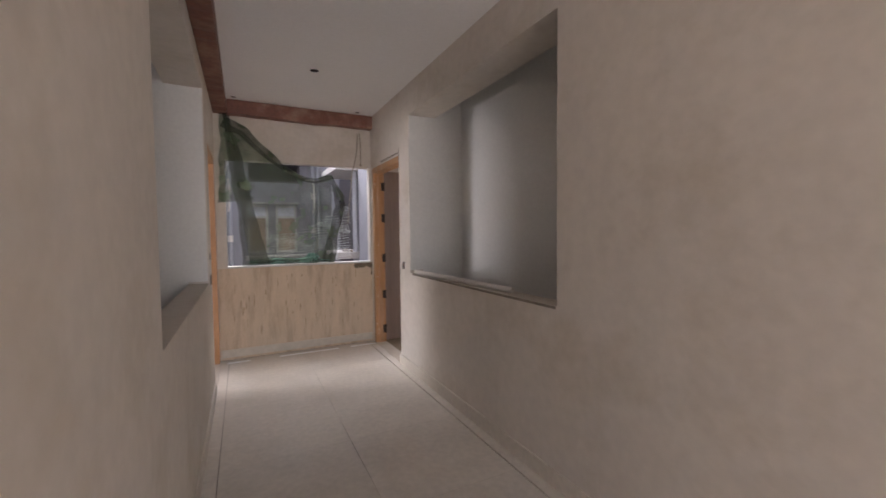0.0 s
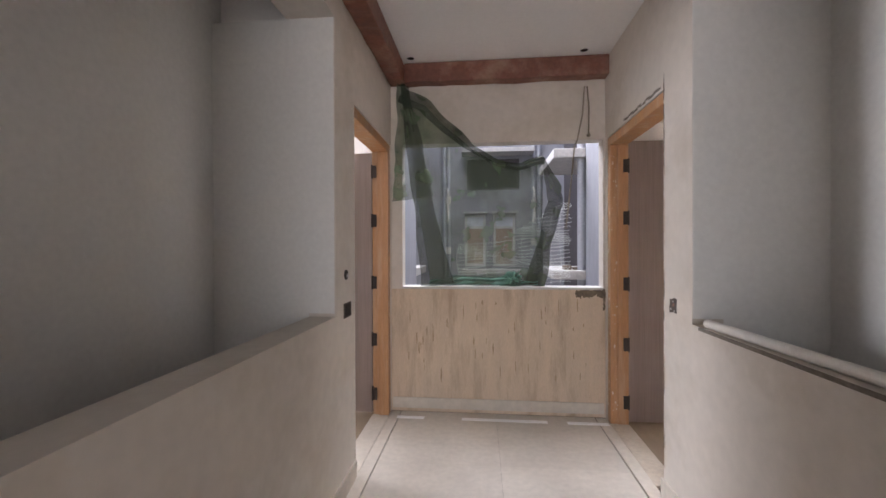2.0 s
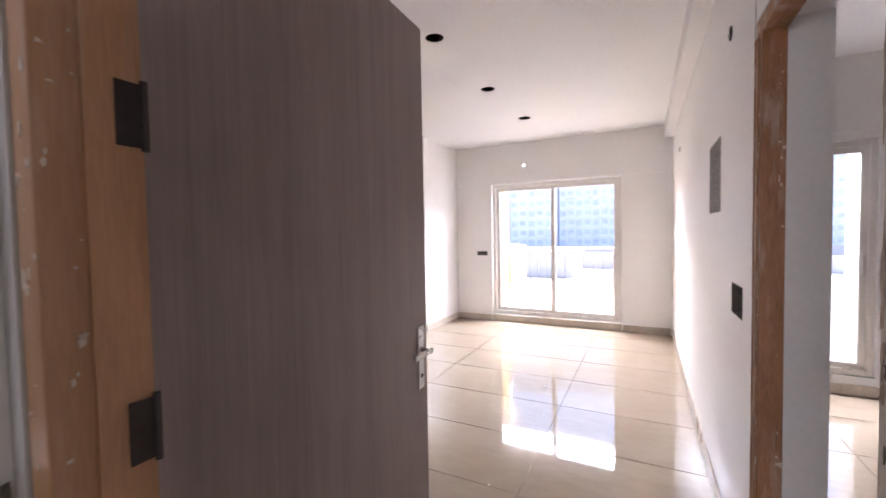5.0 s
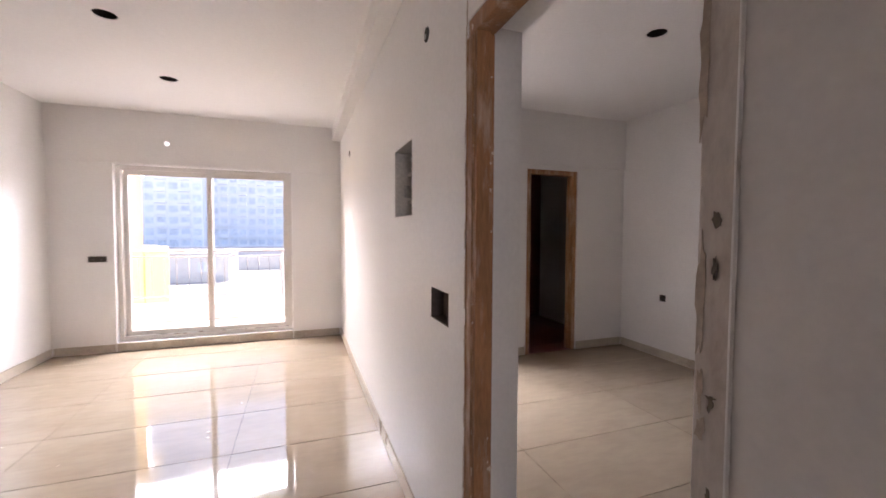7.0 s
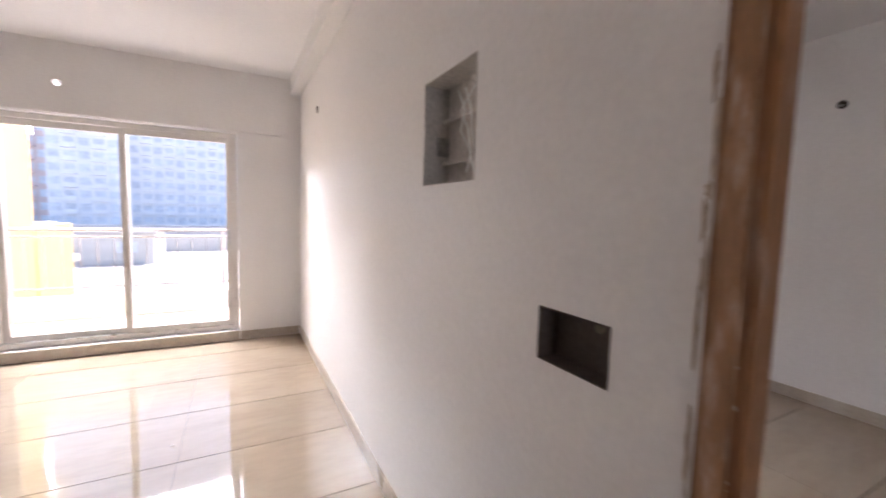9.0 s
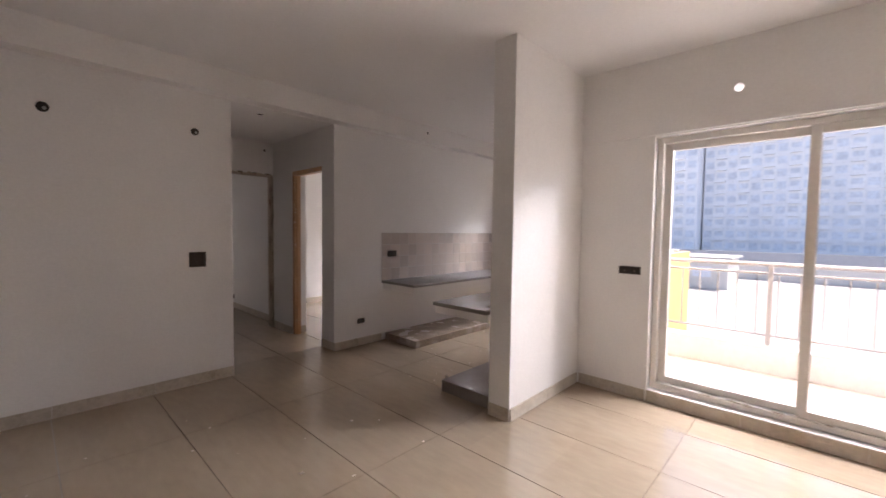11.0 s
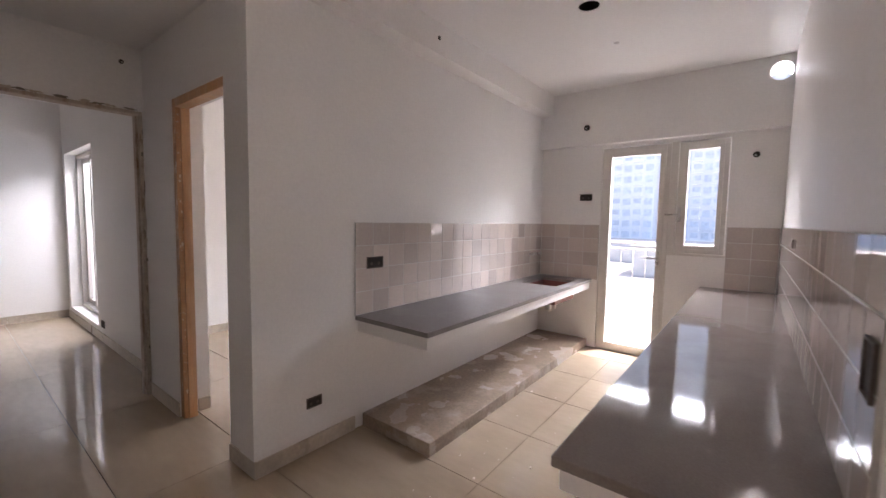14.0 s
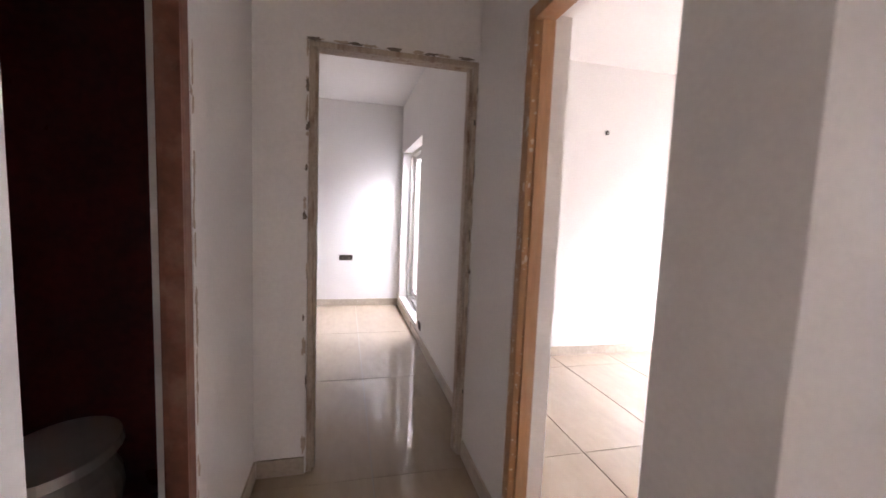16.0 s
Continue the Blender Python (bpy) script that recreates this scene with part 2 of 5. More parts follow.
def net_mat(name, color, solid):
    """Woven shade net: threads with gaps between them."""
    m = bpy.data.materials.new(name)
    m.use_nodes = True
    n, l = m.node_tree.nodes, m.node_tree.links
    out = n["Material Output"]
    p = n["Principled BSDF"]
    p.inputs["Roughness"].default_value = 0.8
    tex = n.new("ShaderNodeTexNoise")
    tex.inputs["Scale"].default_value, tex.inputs["Detail"].default_value = 5, 6
    geo = n.new("ShaderNodeNewGeometry")
    l.new(geo.outputs["Position"], tex.inputs["Vector"])
    mx = n.new("ShaderNodeMix")
    mx.data_type = 'RGBA'
    mx.inputs["A"].default_value = (*color, 1)
    mx.inputs["B"].default_value = (color[0] * 1.9 + .02, color[1] * 1.7 + .02, color[2] * 1.6 + .02, 1)
    l.new(tex.outputs[0], mx.inputs["Factor"])
    l.new(mx.outputs["Result"], p.inputs["Base Color"])
    tr = n.new("ShaderNodeBsdfTransparent")
    ms = n.new("ShaderNodeMixShader")
    mr = n.new("ShaderNodeMapRange")
    mr.inputs["From Min"].default_value, mr.inputs["From Max"].default_value = 0.3, 0.7
    mr.inputs["To Min"].default_value, mr.inputs["To Max"].default_value = solid - 0.15, solid + 0.15
    l.new(tex.outputs[0], mr.inputs["Value"])
    l.new(mr.outputs[0], ms.inputs["Fac"])
    l.new(tr.outputs[0], ms.inputs[1])
    l.new(p.outputs[0], ms.inputs[2])
    l.new(ms.outputs[0], out.inputs["Surface"])
    return m


M_GLASS = glass_mat()
M_NET = net_mat("green_shade_net", (0.075, 0.115, 0.068), 0.62)
# Same net, denser in layers; the folds' shade is put into a darker colour
M_NETFOLD = net_mat("darkened_net_fold", (0.045, 0.06, 0.036), 0.74)
M_NETTEAL = net_mat("teal_net_bundle", (0.12, 0.27, 0.22), 0.8)

# ---- builders ----


def mesh_of(name, bm, material):
    me = bpy.data.meshes.new(name)
    bmesh.ops.recalc_face_normals(bm, faces=bm.faces)
    bm.to_mesh(me)
    bm.free()
    for m in (material if isinstance(material, (list, tuple)) else [material]):
        me.materials.append(m)
    return me


def thing(name, bm, material, label="", category="", group="", kind=""):
    return tagged(new(name, mesh_of(name, bm, material)), label, category, group, kind)


def part(name, bm, material, parent, label=""):
    ob = new(name, mesh_of(name, bm, material))
    ob.parent = parent
    return tagged(ob, label)


def empty(name, at, label="", category="", group="", kind=""):
    ob = new(name)
    ob.location = at
    bpy.context.view_layer.update()
    return tagged(ob, label, category, group, kind)


def addbox(bm, a, b, bevel=0.0):
    """A box between two corners, added to bm."""
    x0, y0, z0 = (min(p, q) for p, q in zip(a, b))
    x1, y1, z1 = (max(p, q) for p, q in zip(a, b))
    vs = [bm.verts.new(c) for c in ((x0, y0, z0), (x1, y0, z0), (x1, y1, z0), (x0, y1, z0),
                                    (x0, y0, z1), (x1, y0, z1), (x1, y1, z1), (x0, y1, z1))]
    fs = [bm.faces.new([vs[i] for i in q]) for q in ((0, 3, 2, 1), (4, 5, 6, 7), (0, 1, 5, 4), (1, 2, 6, 5), (2, 3, 7, 6), (3, 0, 4, 7))]
    if bevel:
        es = list({e for f in fs for e in f.edges})
        bmesh.ops.bevel(bm, geom=es, offset=bevel, segments=2, affect='EDGES', profile=0.5)
    return bm


def box(a, b, bevel=0.0):
    return addbox(bmesh.new(), a, b, bevel)


def addcyl(bm, a, b, r, seg=12, r2=None):
    a, b = Vector(a), Vector(b)
    d = b - a
    m = Matrix.Translation((a + b) / 2) @ d.to_track_quat('Z', 'Y').to_matrix().to_4x4()
    bmesh.ops.create_cone(bm, cap_ends=True, segments=seg, radius1=r, radius2=r if r2 is None else r2, depth=d.length, matrix=m)
    return bm


def cyl(a, b, r, seg=12, r2=None):
    return addcyl(bmesh.new(), a, b, r, seg, r2)


def slab(axis, lo, hi, u, v, holes, rounds=()):
    """A slab across axis from lo to hi, over the ranges u and v of the other two axes, with square holes (u0, u1, v0, v1)
    and round ones (u, v, radius) cut through it."""
    bm = bmesh.new()
    sq = [(cu - r * 1.25, cu + r * 1.25, cv - r * 1.25, cv + r * 1.25) for cu, cv, r in rounds]
    every = list(holes) + sq
    us = sorted({u[0], u[1], *(min(max(h[i], u[0]), u[1]) for h in every for i in (0, 1))})
    vs = sorted({v[0], v[1], *(min(max(h[i], v[0]), v[1]) for h in every for i in (2, 3))})

    def solid(i, j):
        if not (0 <= i < len(us) - 1 and 0 <= j < len(vs) - 1):
            return False
        cu, cv = (us[i] + us[i + 1]) / 2, (vs[j] + vs[j + 1]) / 2
        return not any(h[0] < cu < h[1] and h[2] < cv < h[3] for h in every)

    def in_round(i, j):
        if not (0 <= i < len(us) - 1 and 0 <= j < len(vs) - 1):
            return False
        cu, cv = (us[i] + us[i + 1]) / 2, (vs[j] + vs[j + 1]) / 2
        return any(h[0] < cu < h[1] and h[2] < cv < h[3] for h in sq)

    def at(p, q, w):
        c = [p, q]
        c.insert(axis, w)
        return c

    made = {}

    def vert(p, q, w):
        key = (round(p, 5), round(q, 5), w)
        if key not in made:
            made[key] = bm.verts.new(at(p, q, w))
        return made[key]

    for i in range(len(us) - 1):
        for j in range(len(vs) - 1):
            if not solid(i, j):
                continue
            a, b, c, d = us[i], us[i + 1], vs[j], vs[j + 1]
            for w in (lo, hi):
                bm.faces.new([vert(a, c, w), vert(b, c, w), vert(b, d, w), vert(a, d, w)])
            for ni, nj, (p, q, s, t) in ((i - 1, j, (a, c, a, d)), (i + 1, j, (b, c, b, d)), (i, j - 1, (a, c, b, c)), (i, j + 1, (a, d, b, d))):
                if not solid(ni, nj) and not in_round(ni, nj):
                    bm.faces.new([vert(p, q, lo), vert(s, t, lo), vert(s, t, hi), vert(p, q, hi)])
    for (cu, cv, r), (a, b, c, d) in zip(rounds, sq):
        n = 24
        for k in range(n):
            t0, t1 = 2 * math.pi * k / n, 2 * math.pi * (k + 1) / n
            def rim(t):
                x, y = math.cos(t), math.sin(t)
                s = 1.25 / max(abs(x), abs(y))
                return cu + r * x * s, cv + r * y * s
            i0, i1 = (cu + r * math.cos(t0), cv + r * math.sin(t0)), (cu + r * math.cos(t1), cv + r * math.sin(t1))
            for w in (lo, hi):
                bm.faces.new([bm.verts.new(at(*rim(t0), w)), bm.verts.new(at(*rim(t1), w)), bm.verts.new(at(*i1, w)), bm.verts.new(at(*i0, w))])
            bm.faces.new([bm.verts.new(at(*i0, lo)), bm.verts.new(at(*i1, lo)), bm.verts.new(at(*i1, hi)), bm.verts.new(at(*i0, hi))])
    return bm


def wall(name, axis, lo, hi, u, v, holes=(), rounds=(), material=None, label="white painted plaster wall", category="wall"):
    return thing(name, slab(axis, lo, hi, u, v, holes, rounds), material or M_WHITE, label, category, kind="structure")


def tube(points, r, seg=6, closed_ends=True):
    """A round tube along points."""
    bm = bmesh.new()
    pts = [Vector(p) for p in points]
    rings = []
    for i, p in enumerate(pts):
        d = (pts[min(i + 1, len(pts) - 1)] - pts[max(i - 1, 0)]).normalized()
        side = d.orthogonal().normalized() if i == 0 else (rings_side - d * rings_side.dot(d)).normalized()
        rings_side = side
        up = d.cross(side)
        rings.append([bm.verts.new(p + r * (math.cos(2 * math.pi * k / seg) * side + math.sin(2 * math.pi * k / seg) * up)) for k in range(seg)])
    for a, b in zip(rings, rings[1:]):
        for k in range(seg):
            bm.faces.new([a[k], a[(k + 1) % seg], b[(k + 1) % seg], b[k]])
    if closed_ends:
        bm.faces.new(rings[0])
        bm.faces.new(rings[-1])
    return bm


H = 2.745      # ceiling height of the flat
HC = 2.83      # ceiling height of the corridor
"""Structure"""

# -- corridor --
XL, XR = 1.24, 2.963
wall("wall_corridor_right", 0, XR, 3.10, (-3.0, 5.71), (0, HC), [(2.36, 4.415, 0.99, 2.535), (4.705, 5.67, -1, 2.20)],
     material=M_PLASTER, label="cream plastered corridor wall with chipped edges")
wall("wall_corridor_left", 0, 1.10, XL, (-3.0, 5.71), (0, HC), [(2.36, 4.433, 1.0, 2.535), (4.75, 5.69, -1, 2.20)],
     material=M_PLASTER, label="cream plastered corridor wall with a recess")
# Unseen end wall; its opening is added for the lobby lamp
wall("wall_corridor_back", 1, -3.15, -3.0, (1.10, 3.10), (0, HC), [(1.3, 2.9, -1, 2.6)], material=M_PLASTER, label="cream plastered corridor end wall")
thing("ceiling_corridor", slab(2, HC, HC + 0.15, (1.10, 3.10), (-3.15, 5.85), [], [(1.44, 5.54, 0.03), (2.76, 5.54, 0.03), (2.10, 4.48, 0.04)]), M_CEIL,
      "white painted corridor ceiling with small lamp holes", "ceiling", kind="structure")


def rough_beam(a, b):
    """A timber band with an uneven, chipped lower edge."""
    bm = box(a, b, 0.006)
    ax = 0 if abs(b[0] - a[0]) > abs(b[1] - a[1]) else 1
    n = int(abs(b[ax] - a[ax]) / 0.05)
    for k in range(1, n):
        p = [0, 0, 0]
        p[ax] = a[ax] + (b[ax] - a[ax]) * k / n
        no = [0, 0, 0]
        no[ax] = 1
        bmesh.ops.bisect_plane(bm, geom=bm.verts[:] + bm.edges[:] + bm.faces[:], plane_co=p, plane_no=no)
    low = min(a[2], b[2])
    for v in bm.verts:
        if v.co.z < low + 0.02:
            v.co.z += 0.009 * noise.noise((v.co[ax] * 9, 3.1, low)) + 0.004 * noise.noise((v.co[ax] * 31, v.co[1 - ax] * 20, 7))
    return bm


def recess(name, s, x_in, x_lintel, x_back, y0, y1, top, deep, label):
    """An open duct behind the corridor's half wall: back, two side panels, a deep lintel and the dark space above it."""
    root = empty(name, (x_in, (y0 + y1) / 2, 0), label, "wall recess", kind="structure")
    inv = Matrix.Translation(-root.location)
    a, b = x_in, x_back
    f = a - 0.135 * s
    for nm, boxes, m in (("back_wall", [((b, y0 - 0.06, 0.0), (b + (0.04 if s < 0 else 0.015) * s, y1 + deep + 0.06, 2.9))], M_NICHE),
                         ("side_panel", [((a, y0 - 0.06, 0.0), (b, y0 + 0.003, 2.9)), ((f, y0 + 0.0005, 1.017), (a, y0 + 0.003, top - 0.003))], M_NICHE),
                         ("side_panel", [((a, y1 - 0.003, 0.0), (b, y1 + 0.06, top if deep else 2.9)), ((f, y1 - 0.003, 1.017), (a, y1 - 0.0005, top - 0.003))], M_NICHE),
                         ("upper_panel", [((a, y1 + deep, top), (b, y1 + deep + 0.06, 2.9))] if deep else [], M_NICHE),
                         ("lintel", [((a, y0 + 0.003, top), (x_lintel, y1 + deep - 0.003, 2.9))], M_PLASTER),
                         ("bottom", [((a, y0 + 0.003, 0.0), (b, y1 - 0.003, 0.02))], M_NICHE),
                         ("soffit", [((a, y0 - 0.06, 2.9), (b, y1 + deep + 0.06, 2.96))], M_NICHE)):
        if not boxes:
            continue
        g = bmesh.new()
        for p, q in boxes:
            addbox(g, p, q)
        bmesh.ops.transform(g, matrix=inv, verts=g.verts)
        part(nm, g, m, root)
    return root


recess("wall_recess_right", 1, 3.10, 3.25, 3.555, 2.36, 4.415, 2.535, 0.0, "deep pale plastered duct recess in the corridor wall")
recess("wall_recess_left", -1, 1.10, 0.985, 0.58, 2.36, 4.433, 2.535, 0.28, "deep pale plastered duct recess in the corridor wall")

thing("dark_sill_strip", box((XR - 0.0025, 2.37, 0.973), (XR + 0.004, 4.36, 0.989), 0.002), M_CHIP, "dark strip along the edge of the recess sill", "sill edge", kind="structure")

# parapet, piers and lintel of the opening on the light well
wall("wall_parapet", 1, 5.71, 5.83, (XL, XR), (0, 1.012), [],
     material=M_PARAPET, label="cream parapet wall with brown water stains")
wall("wall_parapet_lintel", 1, 5.71, 5.83, (XL, XR), (2.205, HC), material=M_PLASTER, label="cream plastered lintel above the opening")
wall("wall_pier_left", 1, 5.712, 5.828, (XL, 1.335), (1.012, 2.205), material=M_PLASTER, label="cream plastered pier beside the opening")
wall("wall_pier_right", 1, 5.712, 5.828, (2.945, XR), (1.012, 2.205), material=M_PLASTER, label="cream plastered pier beside the opening")
bm = box((1.335, 5.70, 1.012), (2.945, 5.86, 1.032), 0.004)
thing("parapet_coping", bm, M_CURB, "pale cement coping on the parapet", "coping", kind="structure")
thing("brown_band_front", rough_beam((1.375, 5.60, 2.675), (XR, 5.708, 2.827)), M_BROWN, "red-brown primed beam band under the ceiling", "beam", kind="structure")
thing("brown_band_side", rough_beam((XL + 0.002, -1.0, 2.685), (1.372, 5.708, 2.827)), M_BROWN, "red-brown primed beam band along the wall", "beam", kind="structure")
thing("floor_corridor", box((1.10, -3.0, -0.12), (3.08, 5.83, -0.012)), M_GROUT, "dusty beige tiled corridor floor", "floor", kind="structure")


def door_frame(name, axis, lo, hi, u0, u1, top, w, material, label, near=True):
    """Two jambs and a head, in an opening of a wall across axis; lo to hi is the frame's depth."""
    def at(p, q, z):
        return (p, q, z) if axis == 0 else (q, p, z)
    root = empty(name, at((lo + hi) / 2, (u0 + u1) / 2, 0), label, "door frame", kind="structure")
    inv = Matrix.Translation(-root.location)
    for nm, a, b in (("jamb", (lo, u0, 0), (hi, u0 + w, top - w)), ("jamb", (lo, u1 - w, 0), (hi, u1, top - w)), ("head", (lo, u0, top - w), (hi, u1, top))):
        if not near and nm == "jamb" and a[1] == u0:
            continue
        g = box(at(*a), at(*b), 0.004)
        mid = (lo + hi) / 2
        if nm == "jamb":   # planted stop
            s0, s1 = (u0 + w, u0 + w + 0.012) if a[1] == u0 else (u1 - w - 0.012, u1 - w)
            addbox(g, at(mid - 0.012, s0, 0), at(hi, s1, top - w))
        bmesh.ops.transform(g, matrix=inv, verts=g.verts)
        part(nm, g, material, root)
    return root


def door_leaf(name, hinge, ang, width, height, label, mirror=1, jamb=0.072):
    """A flush laminate leaf hung at hinge (x, y), opened to the angle of its width direction."""
    root = empty(name, (hinge[0], hinge[1], 0.012), label, "door")
    root.rotation_euler = (0, 0, radians(ang))
    t = 0.036
    y0, y1 = (-t, 0) if mirror > 0 else (0, t)
    part("panel", box((0.0, y0, 0), (width, y1, height), 0.002), M_DOOR, root, "grey-brown wood-grain laminate panel")
    for z in (0.16, 0.60, 1.06, 1.56, 1.955):
        bm = box((-0.004, y0 - 0.003 if mirror > 0 else y1, z - 0.05), (0.004, y0 if mirror > 0 else y1 + 0.003, z + 0.05), 0.001)
        addcyl(bm, (-0.006, y0 - 0.004 if mirror > 0 else y1 + 0.004, z - 0.055), (-0.006, y0 - 0.004 if mirror > 0 else y1 + 0.004, z + 0.055), 0.007, 10)
        j = -jamb if mirror > 0 else jamb
        addbox(bm, (-0.045, j, z - 0.05), (-0.009, j * 0.94, z + 0.05), 0.001)
        addcyl(bm, (-0.006, j, z - 0.055), (-0.006, j, z + 0.055), 0.006, 8)
        part("hinge", bm, M_HINGE, root, "dark steel butt hinge")
    f = y0 if mirror > 0 else y1
    sgn = -1 if mirror > 0 else 1
    hx = width - 0.055
    h = part("handle", box((hx - 0.02, f, 0.78), (hx + 0.02, f + sgn * 0.008, 1.02), 0.003), M_METAL, root, "brushed nickel lever handle plate")
    bm = cyl((hx, f + sgn * 0.006, 0.93), (hx, f + sgn * 0.05, 0.93), 0.009, 12)
    addbox(bm, (hx - 0.12, f + sgn * 0.04, 0.921), (hx + 0.01, f + sgn * 0.055, 0.939), 0.004)
    part("lever", bm, M_METAL, h)
    part("keyhole", cyl((hx, f + sgn * 0.0075, 0.83), (hx, f + sgn * 0.010, 0.83), 0.008, 12), M_HOLE, h)
    part("lock_edge", box((width - 0.001, y0 + 0.008, 0.8), (width + 0.002, y1 - 0.008, 1.0)), M_METAL, root, "steel lock plate on the edge")
    return root


door_frame("door_frame_entrance", 0, XR + 0.004, 3.095, 4.71, 5.665, 2.195, 0.065, M_FRAME_NEW, "orange-brown wooden entrance door frame smeared with plaster", near=False)
door_leaf("entrance_door", (3.10, 5.655), 1.0, 0.985, 2.15, "grey-brown laminate entrance door standing open", 1)
door_frame("door_frame_left_flat", 0, 1.105, XL - 0.004, 4.755, 5.685, 2.195, 0.065, M_FRAME_NEW, "orange-brown wooden door frame of the facing flat", near=False)
door_leaf("entrance_door_left", (1.10, 5.66), 179.0, 0.93, 2.11, "grey-brown laminate door of the facing flat standing open", -1, 0.056)

# facing flat behind the left door: a plain closed room with a window
wall("wall_left_flat_north", 1, 7.0, 7.15, (-3.0, 1.10), (0, H))
wall("wall_left_flat_south", 1, 1.20, 1.35, (-3.0, 0.53), (0, H))
wall("wall_left_flat_inner", 0, 0.40, 0.53, (1.35, 4.50), (0, H))
wall("wall_left_flat_jog", 1, 4.50, 4.62, (0.40, 1.09), (0, H))
wall("wall_left_flat_west", 0, -3.15, -3.0, (1.20, 7.15), (0, H), [(5.0, 6.6, 0.15, 2.1)])
wall("wall_left_flat_east", 0, 1.0, 1.10, (5.83, 7.0), (0, H))
thing("ceiling_left_flat", slab(2, H, H + 0.15, (-3.15, 1.098), (1.2, 7.15), [(0.53, 1.2, 1.0, 4.5)]), M_CEIL, "white painted ceiling", "ceiling", kind="structure")
thing("floor_left_flat", slab(2, -0.12, -0.004, (-3.15, 1.098), (1.2, 7.15), [(0.53, 1.2, 1.0, 4.5)]), M_TILE, "polished beige tiled floor", "floor", kind="structure")

# -- flat: living, dining and kitchen --
wall("wall_living_west", 0, 3.24, 3.36, (5.832, 7.25), (0, H))
wall("wall_living_west_return", 1, 5.712, 5.83, (2.965, 3.36), (0, H))
wall("wall_dining_jog", 1, 7.15, 7.25, (3.362, 4.10), (0, H))
wall("wall_dining_west", 0, 4.0, 4.10, (7.25, 9.97), (0, H))
wall("wall_entry_return", 0, 3.102, 3.112, (4.54, 4.70), (0, H))
# wall between living room and first bedroom
wall("wall_entry_side", 1, 4.476, 4.54, (3.112, 3.56), (0, H))
wall("wall_living_south", 1, 4.34, 4.54, (3.56, 8.90), (0, H), [(3.56, 4.42, -1, 2.06), (5.095, 5.455, 1.465, 1.835), (4.585, 4.785, 1.03, 1.155)],
     label="white painted living room wall with open box niches")
thing("beam_living_south", box((3.112, 4.541, 2.58), (8.698, 4.645, H + 0.01)), M_WHITE, "white painted ceiling beam", "beam", kind="structure")
wall("wall_living_east", 0, 8.70, 8.90, (4.54, 7.62), (0, H), [(5.15, 7.03, 0.10, 2.14)], [(6.50, 2.40, 0.028)],
     label="white painted wall round the balcony door")
thing("beam_living_east", slab(0, 8.68, 8.699, (4.646, 7.62), (2.15, H - 0.001), [], [(6.50, 2.40, 0.028)]), M_WHITE, "white painted ceiling beam", "beam", kind="structure")
wall("wall_partition", 1, 7.625, 7.81, (7.605, 11.20), (0, H), label="white painted partition wall beside the kitchen")
wall("wall_north", 1, 9.97, 10.12, (4.0, 11.20), (0, H), [(6.55, 7.605, -1, 2.525), (6.20, 6.33, 1.03, 1.16)])
thing("beam_north", box((4.10, 9.83, 2.53), (10.938, 9.969, H + 0.01)), M_WHITE, "white painted ceiling beam", "beam", kind="structure")
wall("wall_kitchen_east", 0, 11.03, 11.20, (7.81, 9.97), (0, H), [(8.66, 9.30, -1, 2.14), (8.20, 8.60, 1.08, 2.14)], [(7.895, 2.62, 0.075)])
thing("beam_kitchen_east", slab(0, 10.94, 11.029, (7.81, 9.97), (2.175, H - 0.001), [], [(7.895, 2.62, 0.075)]), M_WHITE, "white painted beam above the kitchen door", "beam", kind="structure")
DOWN = [(5.24, 6.18, 0.065), (6.35, 6.20, 0.065), (7.46, 6.15, 0.07)]
thing("ceiling_living", slab(2, H, H + 0.15, (3.0, 8.90), (4.36, 10.12), [(2.9, 4.0, 7.25, 10.2), (2.9, 3.238, 5.84, 7.25)], DOWN + [(8.42, 8.93, 0.02), (8.81, 8.93, 0.02)]), M_CEIL,
      "white painted living room ceiling with lamp holes", "ceiling", kind="structure")
thing("ceiling_kitchen", slab(2, H, H + 0.15, (8.90, 11.20), (7.62, 10.12), [], [(9.30, 8.92, 0.065), (9.95, 8.92, 0.02)]), M_CEIL,
      "white painted kitchen ceiling with a lamp hole", "ceiling", kind="structure")
thing("floor_flat", slab(2, -0.12, -0.012, (2.963, 11.2), (4.34, 16.0), [(2.9, 4.0, 7.25, 16.1), (2.9, 3.238, 5.84, 7.25)]), M_GROUT, "polished beige tiled floor", "floor", kind="structure")
thing("threshold", box((2.963, 4.80, -0.012), (3.10, 5.60, 0.004), 0.003), M_SKIRT, "grey stone threshold in the entrance", "threshold", kind="structure")

# -- first bedroom --
wall("wall_bedroom_south", 1, 1.14, 1.29, (3.60, 9.0), (0, H))
wall("wall_bedroom_west", 0, 3.618, 3.64, (1.29, 4.475), (0, H))
wall("wall_bedroom_east", 0, 7.10, 7.25, (1.29, 4.34), (0, H), [(1.98, 2.66, -1, 2.10), (3.22, 4.20, 0.16, 2.08)])
thing("beam_bedroom_east", box((7.08, 1.29, 2.15), (7.099, 4.34, H)), M_WHITE, "white painted ceiling beam", "beam", kind="structure")
thing("ceiling_bedroom", slab(2, H, H + 0.15, (3.60, 9.0), (1.14, 4.359), [(7.25, 9.1, 2.81, 4.4)], [(5.33, 2.75, 0.065)]), M_CEIL, "white painted bedroom ceiling", "ceiling", kind="structure")
